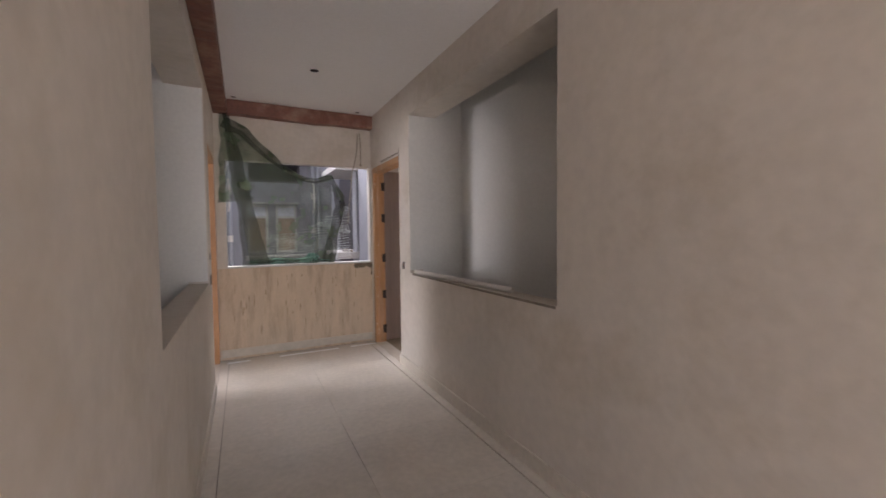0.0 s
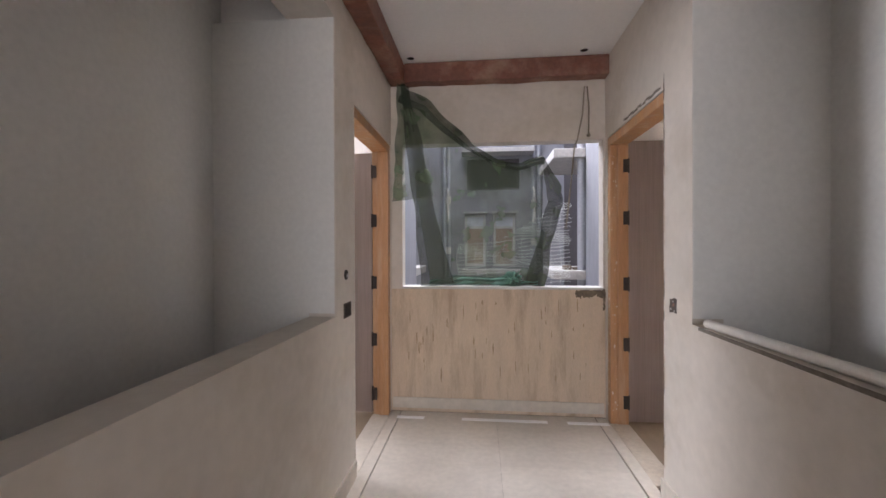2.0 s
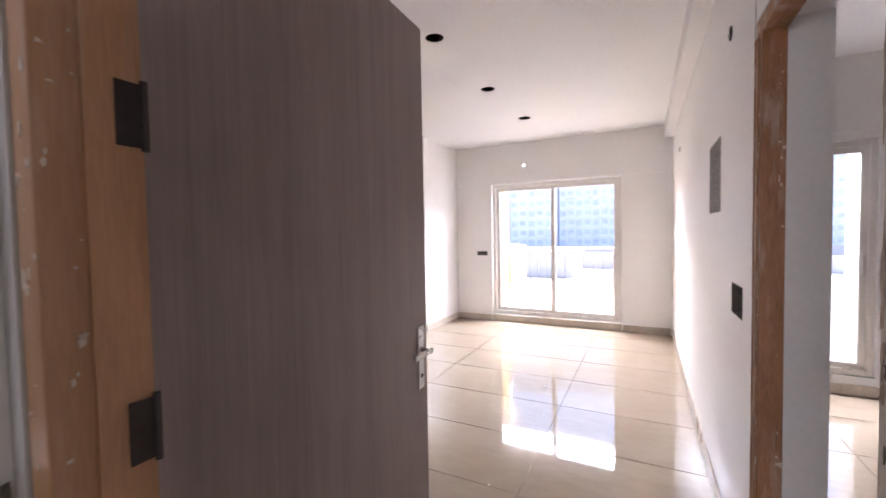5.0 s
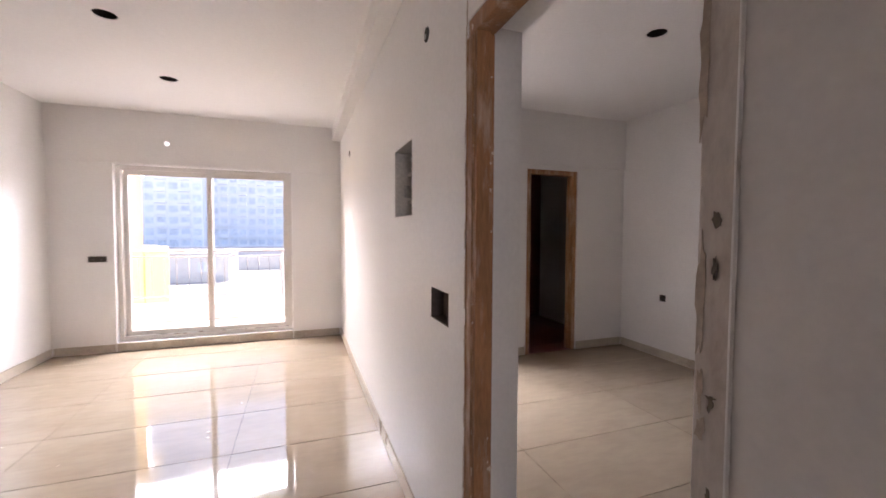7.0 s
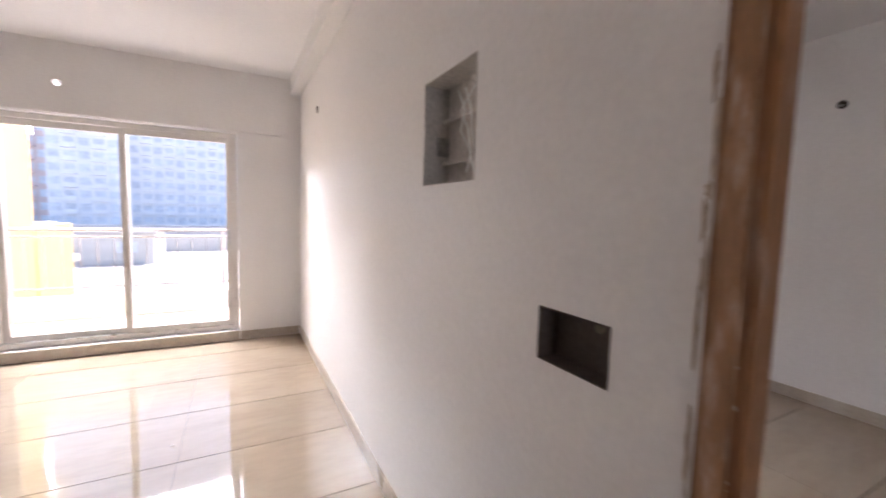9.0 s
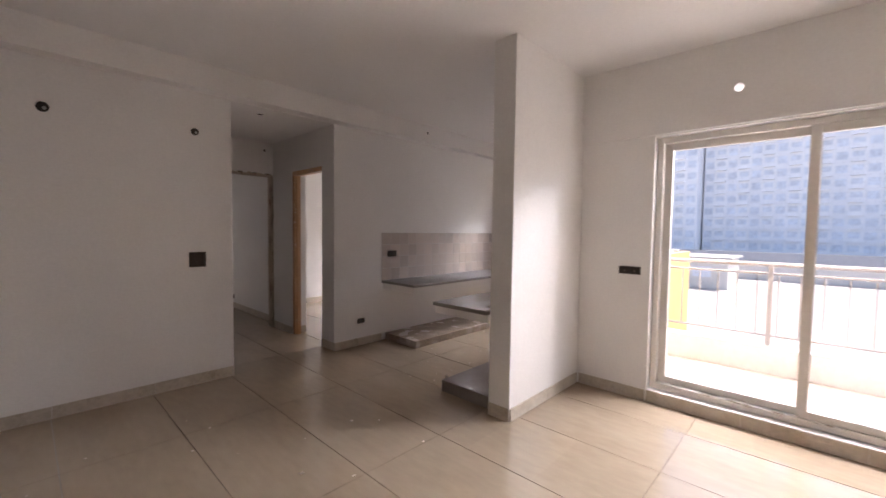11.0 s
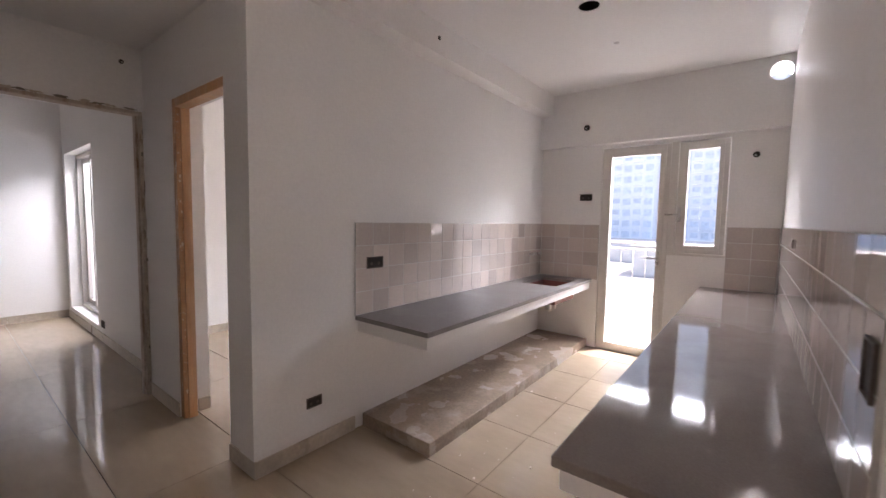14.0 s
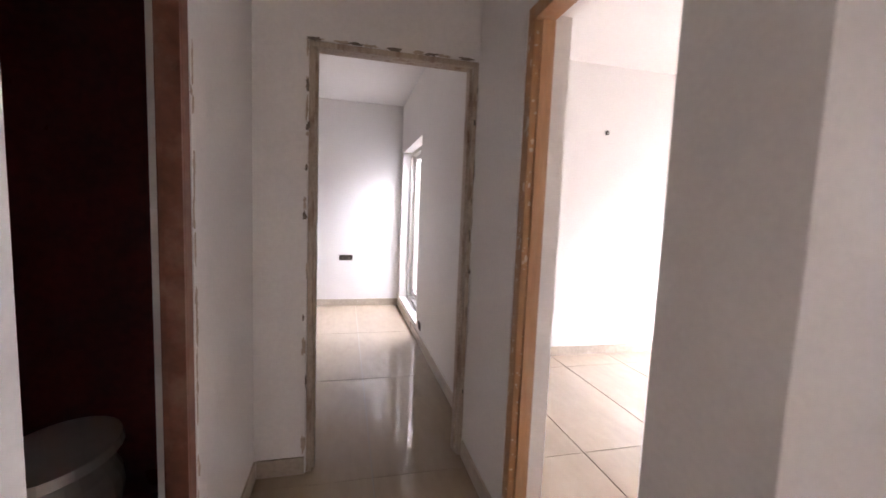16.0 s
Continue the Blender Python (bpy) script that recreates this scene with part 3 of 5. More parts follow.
thing("floor_bedroom", slab(2, -0.12, -0.012, (3.60, 9.0), (1.14, 4.34), [(7.25, 9.1, 2.81, 4.4)]), M_GROUT, "beige tiled bedroom floor", "floor", kind="structure")
wall("wall_bath_back", 0, 8.9, 9.0, (1.14, 2.72), (0, H), material=M_BATH, label="dark tiled bathroom wall")
wall("wall_bath_side", 1, 2.72, 2.8, (7.25, 8.9), (0, H), material=M_BATH, label="dark tiled bathroom wall")
thing("bedroom_balcony_side", box((7.251, 2.801, 0.051), (8.9, 2.815, H)), M_CURB, "pale outer wall beside the bedroom balcony", "wall", kind="structure")
door_frame("door_frame_bedroom", 1, 4.47, 4.538, 3.562, 4.418, 2.06, 0.055, M_FRAME_OLD, "dark wooden door frame smeared with plaster", near=False)
door_frame("door_frame_bedroom_bath", 0, 7.105, 7.21, 1.985, 2.655, 2.10, 0.05, M_FRAME_OLD, "dark wooden bathroom door frame")

M_JAMB_PLASTER = mat("plaster_covered_jamb", (0.66, 0.60, 0.54), 0.65, vary=0.10, scale=5, fine=40, bump=0.35, stretch=(2, 2, 0.8),
                     stain=(0.34, 0.22, 0.15), stain_amt=0.75, stain_scale=3.2)
jamb_near = box((3.562, 4.47, 0), (3.615, 4.535, 2.004), 0.003)
df = bpy.data.objects["door_frame_bedroom"]
bmesh.ops.transform(jamb_near, matrix=Matrix.Translation(-df.location), verts=jamb_near.verts)
smear = rough_beam((4.372, 4.5385, 0.01), (4.417, 4.5405, 2.0))
bmesh.ops.transform(smear, matrix=Matrix.Translation(-df.location), verts=smear.verts)
part("plaster_smear", smear, M_FRAME_FLECK, df, "pale plaster smeared over the jamb's face")
part("jamb", jamb_near, M_JAMB_PLASTER, df, "wooden jamb smeared over with plaster")
thing("plaster_bead", tube([(3.560 + 0.003 * noise.noise((z * 0.11, 5, 2)), 4.541, 0.02 + z * 0.085) for z in range(25)], 0.0035, 6), M_FILLET_BEAD,
      "white plaster bead along the wall's edge", "trim", kind="structure")

# -- passage, bathroom and rear bedrooms --
wall("wall_passage_right", 0, 7.615, 7.80, (10.12, 11.54), (0, H), [(10.25, 10.99, -1, 2.10)])
wall("wall_passage_end", 1, 11.54, 11.66, (5.0, 7.80), (0, H), [(6.79, 7.613, -1, 2.10)])
wall("wall_passage_left", 0, 6.445, 6.55, (10.12, 11.54), (0, 2.53), [(10.17, 10.80, -1, 2.10)])
thing("ceiling_passage", slab(2, 2.53, 2.66, (6.41, 7.614), (10.121, 11.539), [], [(6.92, 10.25, 0.035)]), M_CEIL, "white painted low passage ceiling", "ceiling", kind="structure")
door_frame("door_frame_second_bedroom", 0, 7.617, 7.695, 10.252, 10.988, 2.10, 0.055, M_FRAME_NEW, "orange wooden door frame with paint smears", near=False)
door_frame("door_frame_far_bedroom", 1, 11.542, 11.63, 6.792, 7.612, 2.10, 0.026, M_FRAME_SMEAR, "chipped dark wooden door frame smeared with plaster")
door_frame("door_frame_bathroom", 0, 6.482, 6.548, 10.172, 10.798, 2.10, 0.05, M_BROWN, "dark wooden bathroom door frame with chipped plaster", near=False)
wall("wall_bathroom_west", 0, 5.0, 5.1, (10.12, 11.54), (0, H), material=M_BATH, label="dark red tiled bathroom wall")
thing("bathroom_lining", slab(1, 11.52, 11.538, (5.1, 6.41), (0, H), []), M_BATH, "dark red tiled bathroom wall", "wall", kind="structure")
thing("ceiling_bathroom", box((5.0, 10.12, 2.53), (6.409, 11.54, 2.66)), M_CEIL, "low bathroom ceiling", "ceiling", kind="structure")
wall("wall_second_bedroom_north", 1, 12.90, 13.05, (7.95, 11.20), (0, H))
wall("wall_second_bedroom_east", 0, 11.03, 11.20, (10.12, 12.90), (0, H), [(10.7, 12.5, 0.12, 2.1)])
wall("wall_far_bedroom_east", 0, 7.71, 7.95, (11.66, 15.75), (0, H), [(13.60, 14.98, 0.14, 2.11)])
wall("wall_far_bedroom_north", 1, 15.10, 15.25, (4.2, 7.71), (0, H))
wall("wall_far_bedroom_west", 0, 4.2, 4.35, (11.66, 15.60), (0, H))
wall("wall_far_bedroom_south", 1, 11.541, 11.66, (4.2, 4.999), (0, H))
thing("ceiling_far_bedroom", box((4.2, 11.541, H), (7.95, 15.75, H + 0.15)), M_CEIL, "white painted bedroom ceiling", "ceiling", kind="structure")
thing("ceiling_second_bedroom", box((7.615, 10.121, H), (11.2, 13.05, H + 0.15)), M_CEIL, "white painted bedroom ceiling", "ceiling", kind="structure")
thing("roof_slab", slab(2, H + 0.16, H + 0.3, (2.963, 11.2), (1.1, 15.8), [(2.9, 4.0, 7.25, 15.9), (2.9, 3.238, 5.84, 7.25), (7.3, 11.3, 2.85, 4.3), (8.92, 11.3, 1.0, 7.59), (8.0, 11.3, 13.1, 15.9)]), M_LEDGE, "concrete floor slab above the flat", "slab", kind="structure")
# Unseen tall blocks, added to keep the sun off the ground and well
thing("unseen_shade_block_flat", slab(2, H + 0.31, 26.0, (2.963, 11.2), (1.1, 15.8), [(2.9, 4.0, 7.25, 15.9), (2.9, 3.238, 5.84, 7.25), (7.3, 11.3, 2.85, 4.3), (8.92, 11.3, 1.0, 7.59), (8.0, 11.3, 13.1, 15.9)]), M_LEDGE,
      "unseen block for the storeys above the flat, added to cast shade", "building", kind="structure")
thing("unseen_shade_block_corridor", box((-3.15, -3.15, HC + 0.16), (2.96, 5.84, 26.0)), M_LEDGE, "unseen block for the storeys above the corridor, added to cast shade", "building", kind="structure")

# -- windows and balcony doors --


def ring_frame(bm, x0, x1, y0, y1, z0, z1, w):
    addbox(bm, (x0, y0, z0), (x1, y0 + w, z1), 0.003)
    addbox(bm, (x0, y1 - w, z0), (x1, y1, z1), 0.003)
    addbox(bm, (x0, y0 + w, z0), (x1, y1 - w, z0 + w), 0.003)
    addbox(bm, (x0, y0 + w, z1 - w), (x1, y1 - w, z1), 0.003)
    return bm


def sliding_door(name, x, y0, y1, z0, z1, label):
    """A two-panel sliding balcony door in the plane x; the second sash runs on the inner track."""
    root = empty(name, (x, (y0 + y1) / 2, z0), label, "balcony door", kind="structure")
    inv = Matrix.Translation(-root.location)

    def put(nm, g, m, par, lab=""):
        bmesh.ops.transform(g, matrix=inv, verts=g.verts)
        ob = part(nm, g, m, par, lab)
        return ob
    put("outer_frame", ring_frame(bmesh.new(), x - 0.05, x + 0.05, y0, y1, z0, z1, 0.045), M_UPVC, root, "white plastic outer frame")
    ym = (y0 + y1) / 2
    for dx, a, b in ((0.022, ym - 0.03, y1 - 0.045), (-0.022, y0 + 0.045, ym + 0.03)):
        s = put("sash", ring_frame(bmesh.new(), x + dx - 0.02, x + dx + 0.02, a, b, z0 + 0.045, z1 - 0.045, 0.055), M_UPVC, root, "white plastic sliding sash")
        g = put("pane", box((x + dx - 0.003, a + 0.055, z0 + 0.10), (x + dx + 0.003, b - 0.055, z1 - 0.10)), M_GLASS, s, "clear glass pane")
        g.visible_shadow = False
    h = put("handle", box((x - 0.055, y0 + 0.065, 1.0), (x - 0.042, y0 + 0.085, 1.16), 0.003), M_METAL, root, "metal pull handle")
    put("track", box((x - 0.06, y0 + 0.045, z0 + 0.045), (x + 0.045, y1 - 0.045, z0 + 0.052)), M_METAL, root)
    return root


sliding_door("window_living", 8.81, 5.155, 7.025, 0.105, 2.135, "white two-panel sliding glass balcony door")
sliding_door("window_bedroom", 7.17, 3.225, 4.195, 0.165, 2.075, "white sliding glass window door of the bedroom")
sliding_door("window_far_bedroom", 7.87, 13.605, 14.975, 0.145, 2.105, "white sliding glass door of the far bedroom")
sliding_door("window_second_bedroom", 11.11, 10.705, 12.495, 0.125, 2.095, "white sliding glass door of the second bedroom")
sliding_door("window_left_flat", -3.07, 5.005, 6.595, 0.155, 2.095, "white sliding glass door of the facing flat")


def hinged_glazed(name, x, y0, y1, z0, z1, fw, label, category, handle_y=None, handle_z=1.0):
    root = empty(name, (x, (y0 + y1) / 2, z0), label, category, kind="structure")
    inv = Matrix.Translation(-root.location)
    for nm, g, m in (("outer_frame", ring_frame(bmesh.new(), x - 0.045, x + 0.045, y0, y1, z0, z1, 0.04), M_UPVC),
                     ("sash", ring_frame(bmesh.new(), x - 0.055, x + 0.02, y0 + 0.04, y1 - 0.04, z0 + 0.04, z1 - 0.04, fw), M_UPVC),
                     ("pane", box((x - 0.012, y0 + 0.04 + fw, z0 + 0.04 + fw), (x - 0.006, y1 - 0.04 - fw, z1 - 0.04 - fw)), M_GLASS)):
        bmesh.ops.transform(g, matrix=inv, verts=g.verts)
        ob = part(nm, g, m, root)
        ob.visible_shadow = nm != "pane"
    if handle_y:
        g = box((x - 0.066, handle_y - 0.014, handle_z - 0.07), (x - 0.056, handle_y + 0.014, handle_z + 0.07), 0.003)
        addbox(g, (x - 0.105, handle_y - 0.008, handle_z - 0.008), (x - 0.066, handle_y + 0.008, handle_z + 0.008))
        addbox(g, (x - 0.11, handle_y - 0.008, handle_z - 0.009), (x - 0.096, handle_y + 0.12, handle_z + 0.009), 0.003)
        bmesh.ops.transform(g, matrix=inv, verts=g.verts)
        part("handle", g, M_METAL, root, "metal lever handle")
    return root


hinged_glazed("door_kitchen_balcony", 11.08, 8.665, 9.295, 0.0, 2.13, 0.05, "white glazed plastic door to the kitchen balcony", "balcony door", 8.74, 1.02)
hinged_glazed("window_kitchen", 11.08, 8.205, 8.595, 1.085, 2.13, 0.035, "narrow white plastic kitchen window", "window", 8.57, 1.45)
thing("kitchen_window_sill", box((10.99, 8.19, 1.062), (11.06, 8.61, 1.084), 0.004), M_UPVC, "white plastic window sill", "sill", kind="structure")
thing("kitchen_mullion_cover", box((11.012, 8.60, 1.06), (11.029, 8.66, 2.14), 0.003), M_UPVC, "white plastic cover strip between door and window", "trim", kind="structure")


# -- balconies --
def railing(name, x, y0, y1, z0, label, ztop=1.09, step=0.155, posts=()):
    root = empty(name, (x, (y0 + y1) / 2, z0), label, "railing")
    inv = Matrix.Translation(-root.location)

    def put(nm, g):
        bmesh.ops.transform(g, matrix=inv, verts=g.verts)
        return part(nm, g, M_RAIL, root)
    for z, r in ((ztop, 0.022), (ztop - 0.085, 0.012), (z0 + 0.10, 0.012)):
        put("rail", cyl((x, y0, z), (x, y1, z), r, 10))
    for y in posts:
        put("post", box((x - 0.02, y - 0.02, z0), (x + 0.02, y + 0.02, ztop), 0.002))
    n = int((y1 - y0) / step)
    base = None
    for k in range(1, n):
        y = y0 + (y1 - y0) * k / n
        if base is None:
            base = put("baluster", cyl((x, y, z0 + 0.10), (x, y, ztop - 0.085), 0.007, 6))
            first = y
        else:
            ob = base.copy()
            scene.collection.objects.link(ob)
            ob.location.y += y - first
    return root


thing("balcony_living_floor", box((8.90, 3.2, -0.25), (10.30, 7.60, 0.05)), M_BALC, "beige tiled balcony floor", "balcony", kind="structure")
thing("balcony_living_curb", box((10.05, 3.2, 0.051), (10.20, 7.598, 0.31), 0.006), M_CURB, "pale cement curb along the balcony edge", "curb", kind="structure")
railing("balcony_railing", 10.12, 3.3, 7.58, 0.31, "grey metal balcony railing with thin balusters", 1.09, 0.155, (3.3, 4.28, 5.33, 6.37, 7.4))
thing("balcony_slab_above", box((8.92, 3.0, 2.95), (10.35, 7.60, 3.15)), M_CURB, "balcony slab of the storey above", "slab", kind="structure")
thing("bedroom_balcony_floor", box((7.25, 2.80, -0.25), (8.90, 4.34, 0.05)), M_BALC, "beige tiled bedroom balcony floor", "balcony", kind="structure")
thing("far_balcony_floor", box((7.95, 13.05, -0.25), (9.2, 15.75, 0.05)), M_BALC, "beige tiled far balcony floor", "balcony", kind="structure")
thing("ochre_wing_wall", box((8.905, 7.60, -3.2), (11.40, 7.618, 7.0)), M_YELLOW, "ochre painted outer wall of the kitchen wing", "wall", kind="structure")
thing("ochre_balcony_parapet", box((11.405, 7.58, -0.4), (12.75, 7.70, 1.08), 0.006), M_YELLOW, "ochre painted balcony parapet", "parapet", kind="structure")
thing("kitchen_balcony_floor", box((11.20, 7.70, -0.25), (12.75, 13.2, -0.02)), M_BALC, "beige tiled kitchen balcony floor", "balcony", kind="structure")
thing("kitchen_balcony_curb", box((12.55, 7.71, -0.019), (12.70, 13.2, 0.28), 0.006), M_CURB, "pale cement curb along the kitchen balcony", "curb", kind="structure")
railing("kitchen_balcony_railing", 12.62, 7.72, 13.1, 0.28, "grey metal railing of the kitchen balcony", 1.09, 0.155, (7.8, 8.9, 10.0, 11.1, 12.2))
thing("kitchen_balcony_slab_above", box((11.22, 7.6, 2.95), (12.2, 13.2, 3.15)), M_CURB, "slab of the balcony above", "slab", kind="structure")

# -- kitchen --
ctr = empty("kitchen_counter", (9.65, 9.67, 0.64), "dusty dark granite kitchen counter cantilevered from the tiled wall", "counter")
g = slab(2, 0.717, 0.745, (8.265, 11.028), (9.365, 9.966), [(10.28, 10.78, 9.46, 9.82)])
bmesh.ops.transform(g, matrix=Matrix.Translation((-9.65, -9.67, -0.64)), verts=g.verts)
part("granite_top", g, M_DUSTGRAN, ctr, "dusty dark granite top with a sink cut-out")
g = slab(2, 0.64, 0.7165, (8.285, 11.028), (9.385, 9.966), [(10.27, 10.79, 9.45, 9.83)])
bmesh.ops.transform(g, matrix=Matrix.Translation((-9.65, -9.67, -0.64)), verts=g.verts)
part("slab", g, M_WHITE, ctr, "white painted concrete slab")
sink = empty("kitchen_sink", (10.53, 9.64, 0.56), "reddish dusty sink bowl sunk in the granite counter", "sink")
g = bmesh.new()
for a, b in (((10.285, 9.465, 0.56), (10.775, 9.815, 0.568)), ((10.285, 9.465, 0.568), (10.293, 9.815, 0.72)), ((10.767, 9.465, 0.568), (10.775, 9.815, 0.72)),
             ((10.293, 9.465, 0.568), (10.767, 9.473, 0.72)), ((10.293, 9.807, 0.568), (10.767, 9.815, 0.72))):
    addbox(g, a, b)
bmesh.ops.transform(g, matrix=Matrix.Translation((-10.53, -9.64, -0.56)), verts=g.verts)
M_SINK = mat("rusty_sink", (0.19, 0.06, 0.045), 0.5, vary=0.25, scale=6, fine=50, bump=0.1)
part("bowl", g, M_SINK, sink)
part("drain", cyl((0, 0, -0.10), (0, 0, 0.012), 0.035, 16), M_METAL, sink, "steel sink drain")
drainpipe = tube([(10.6, 9.6, 0.54), (10.6, 9.6, 0.47), (10.62, 9.66, 0.43), (10.7, 9.8, 0.42), (10.75, 9.962, 0.42)], 0.02, 10)
thing("sink_waste_pipe", drainpipe, M_PVC, "white waste pipe under the sink", "pipe")
bm = box((8.325, 9.39, 0.0), (11.028, 9.968, 0.085), 0.006)
thing("kitchen_plinth", bm, M_PLINTH, "cement-smeared stone plinth under the kitchen counter", "plinth", kind="structure")
ctr2 = empty("side_counter", (9.3, 8.09, 0.69), "polished dark granite counter along the partition", "counter")
bm = box((-1.74, -0.278, 0.062), (1.728, 0.28, 0.092), 0.004)
part("granite_top", bm, M_GRANITE, ctr2, "polished dark granite top with dust")
part("slab", box((-1.72, -0.278, 0.0), (1.728, 0.262, 0.0615)), M_WHITE, ctr2, "white painted concrete slab")
thing("side_plinth", box((7.66, 7.812, 0.0), (11.028, 8.35, 0.10), 0.006), M_GRANITE, "dark granite-faced plinth under the side counter", "plinth", kind="structure")
for k, x in enumerate((10.72, 10.82, 10.92)):
    t = empty("tap_stub", (x, 9.96, 1.0), "capped metal pipe stub in the tiled wall", "pipe stub", "tap stubs")
    part("pipe", cyl((0, 0, 0), (0, -0.045, 0), 0.012, 12), M_METAL, t)
    part("cap", cyl((0, -0.04, 0), (0, -0.055, 0), 0.018, 6), M_METAL, t)


def chip(bm, axis, face, sign, u, z, w, h, rnd):
    """One jagged flake, with an uneven outline."""
    n = 16
    ring = []
    for k in range(n):
        t = 2 * math.pi * k / n
        q = 0.45 + 0.75 * rnd.random()
        ring.append((u + 0.5 * w * q * math.cos(t), z + 0.5 * h * q * math.sin(t)))
    lo = [bm.verts.new((face, p, s) if axis == 0 else (p, face, s)) for p, s in ring]
    hi = [bm.verts.new((face + sign * 0.0015, p, s) if axis == 0 else (p, face + sign * 0.0015, s)) for p, s in ring]
    mid = bm.verts.new((face + sign * 0.0015, u, z) if axis == 0 else (u, face + sign * 0.0015, z))
    for k in range(n):
        bm.faces.new([hi[k], hi[(k + 1) % n], mid])
        bm.faces.new([lo[k], lo[(k + 1) % n], hi[(k + 1) % n], hi[k]])


# -- open electrical boxes, holes and small fittings --
def wall_box(name, axis, face, sign, u, z, w, h, d, material, label, group=""):
    """An open metal box let into a wall; face is the wall's plane, sign the way the room lies. Its rim stands 2 mm proud."""
    def at(n, p, q):
        return (face + sign * n, p, q) if axis == 0 else (p, face + sign * n, q)
    root = empty(name, at(0, u, z), label, "switch box", group)
    inv = Matrix.Translation(-root.location)
    g = bmesh.new()
    addbox(g, at(-d, u - w / 2, z - h / 2), at(-d + 0.003, u + w / 2, z + h / 2))
    for p0, p1, q0, q1 in ((u - w / 2, u - w / 2 + .003, z - h / 2, z + h / 2), (u + w / 2 - .003, u + w / 2, z - h / 2, z + h / 2),
                           (u - w / 2, u + w / 2, z - h / 2, z - h / 2 + .003), (u - w / 2, u + w / 2, z + h / 2 - .003, z + h / 2)):
        addbox(g, at(-d, p0, q0), at(0.002, p1, q1))
    bmesh.ops.transform(g, matrix=inv, verts=g.verts)
    part("box", g, material, root)
    return root, inv, at


def flat_box(name, axis, face, sign, u, z, w, h, label, group="open switch boxes"):
    """A shallow open box on a wall: a rim with a dark-painted inside and two conduit ends."""
    def at(n, p, q):
        return (face + sign * n, p, q) if axis == 0 else (p, face + sign * n, q)
    root = empty(name, at(0, u, z), label, "switch box", group)
    inv = Matrix.Translation(-root.location)
    rim = bmesh.new()
    t = 0.006
    for p0, p1, q0, q1 in ((-w / 2, -w / 2 + t, -h / 2, h / 2), (w / 2 - t, w / 2, -h / 2, h / 2), (-w / 2 + t, w / 2 - t, -h / 2, -h / 2 + t), (-w / 2 + t, w / 2 - t, h / 2 - t, h / 2)):
        addbox(rim, at(0.0, u + p0, z + q0), at(0.007, u + p1, z + q1))
    bmesh.ops.transform(rim, matrix=inv, verts=rim.verts)
    part("rim", rim, M_DARKBOX, root)
    # Flat plate; the shade inside the box is put into its near-black colour
    g = box(at(0.0005, u - w / 2 + t, z - h / 2 + t), at(0.002, u + w / 2 - t, z + h / 2 - t))
    bmesh.ops.transform(g, matrix=inv, verts=g.verts)
    part("inside", g, M_HOLE, root)
    for s in (() if h > 0.069 and w < 0.12 else (-0.22, 0.24)):
        g = cyl(at(0.002, u + s * w, z - 0.1 * h), at(0.006, u + s * w, z - 0.1 * h), min(w, h) * 0.14, 10)
        bmesh.ops.transform(g, matrix=inv, verts=g.verts)
        part("conduit", g, M_DARKBOX, root)
    return root


def wall_hole(name, axis, face, sign, u, z, r, label="round open conduit box in the wall"):
    def at(n, p, q):
        return (face + sign * n, p, q) if axis == 0 else ((p, face + sign * n, q) if axis == 1 else (p, q, face + sign * n))
    root = empty(name, at(0, u, z), label, "conduit box", "round conduit boxes")
    inv = Matrix.Translation(-root.location)
    # Proud disc without depth; the hole's shade is its near-black colour
    g = cyl(at(0.0, u, z), at(0.004, u, z), r, 14)
    bmesh.ops.transform(g, matrix=inv, verts=g.verts)
    part("mouth", g, M_HOLE, root)
    g = cyl(at(0.004, u + r * 0.25, z - r * 0.2), at(0.008, u + r * 0.25, z - r * 0.2), r * 0.35, 10)
    bmesh.ops.transform(g, matrix=inv, verts=g.verts)
    part("conduit", g, M_STEEL, root)
    return root


r_, inv_, at_ = wall_box("distribution_box", 1, 4.54, 1, 5.275, 1.65, 0.36, 0.37, 0.10, M_BOXGREY, "open grey metal distribution box with bare wires in the wall")
for k, zz in enumerate((1.545, 1.70)):
    g = box(at_(-0.095, 5.11, zz), at_(-0.07, 5.44, zz + 0.014))
    bmesh.ops.transform(g, matrix=inv_, verts=g.verts)
    part("mounting_rail", g, M_BOXGREY, r_)
for k in range(3):
    rnd = random.Random(k)
    pts = [at_(-0.06 + 0.02 * rnd.random(), 5.17 + 0.02 * k + 0.1 * j * rnd.random() / 3, 1.50 + 0.07 * j) for j in range(5)]
    g = tube(pts, 0.003, 5)
    bmesh.ops.transform(g, matrix=inv_, verts=g.verts)
    part("wire", g, M_WIRE, r_)
g = bmesh.new()
bmesh.ops.create_icosphere(g, subdivisions=3, radius=1)
for v_ in g.verts:
    k = 0.8 + 0.5 * noise.noise(v_.co * 2.3)
    v_.co = Vector(at_(-0.085, 5.20, 1.80)) + Vector((v_.co.x * 0.06, v_.co.y * 0.03, v_.co.z * 0.035)) * k
bmesh.ops.transform(g, matrix=inv_, verts=g.verts)
part("plaster_lump", g, M_PVC, r_, "white plaster splash in the box")
g = box(at_(-0.10, 5.444, 1.58), at_(-0.05, 5.452, 1.65))
bmesh.ops.transform(g, matrix=inv_, verts=g.verts)
part("knockout", g, M_STEEL, r_)
r_, inv_, at_ = wall_box("switch_box_living", 1, 4.54, 1, 4.685, 1.0925, 0.20, 0.125, 0.055, M_DARKBOX, "open dark brown switch box let into the wall")
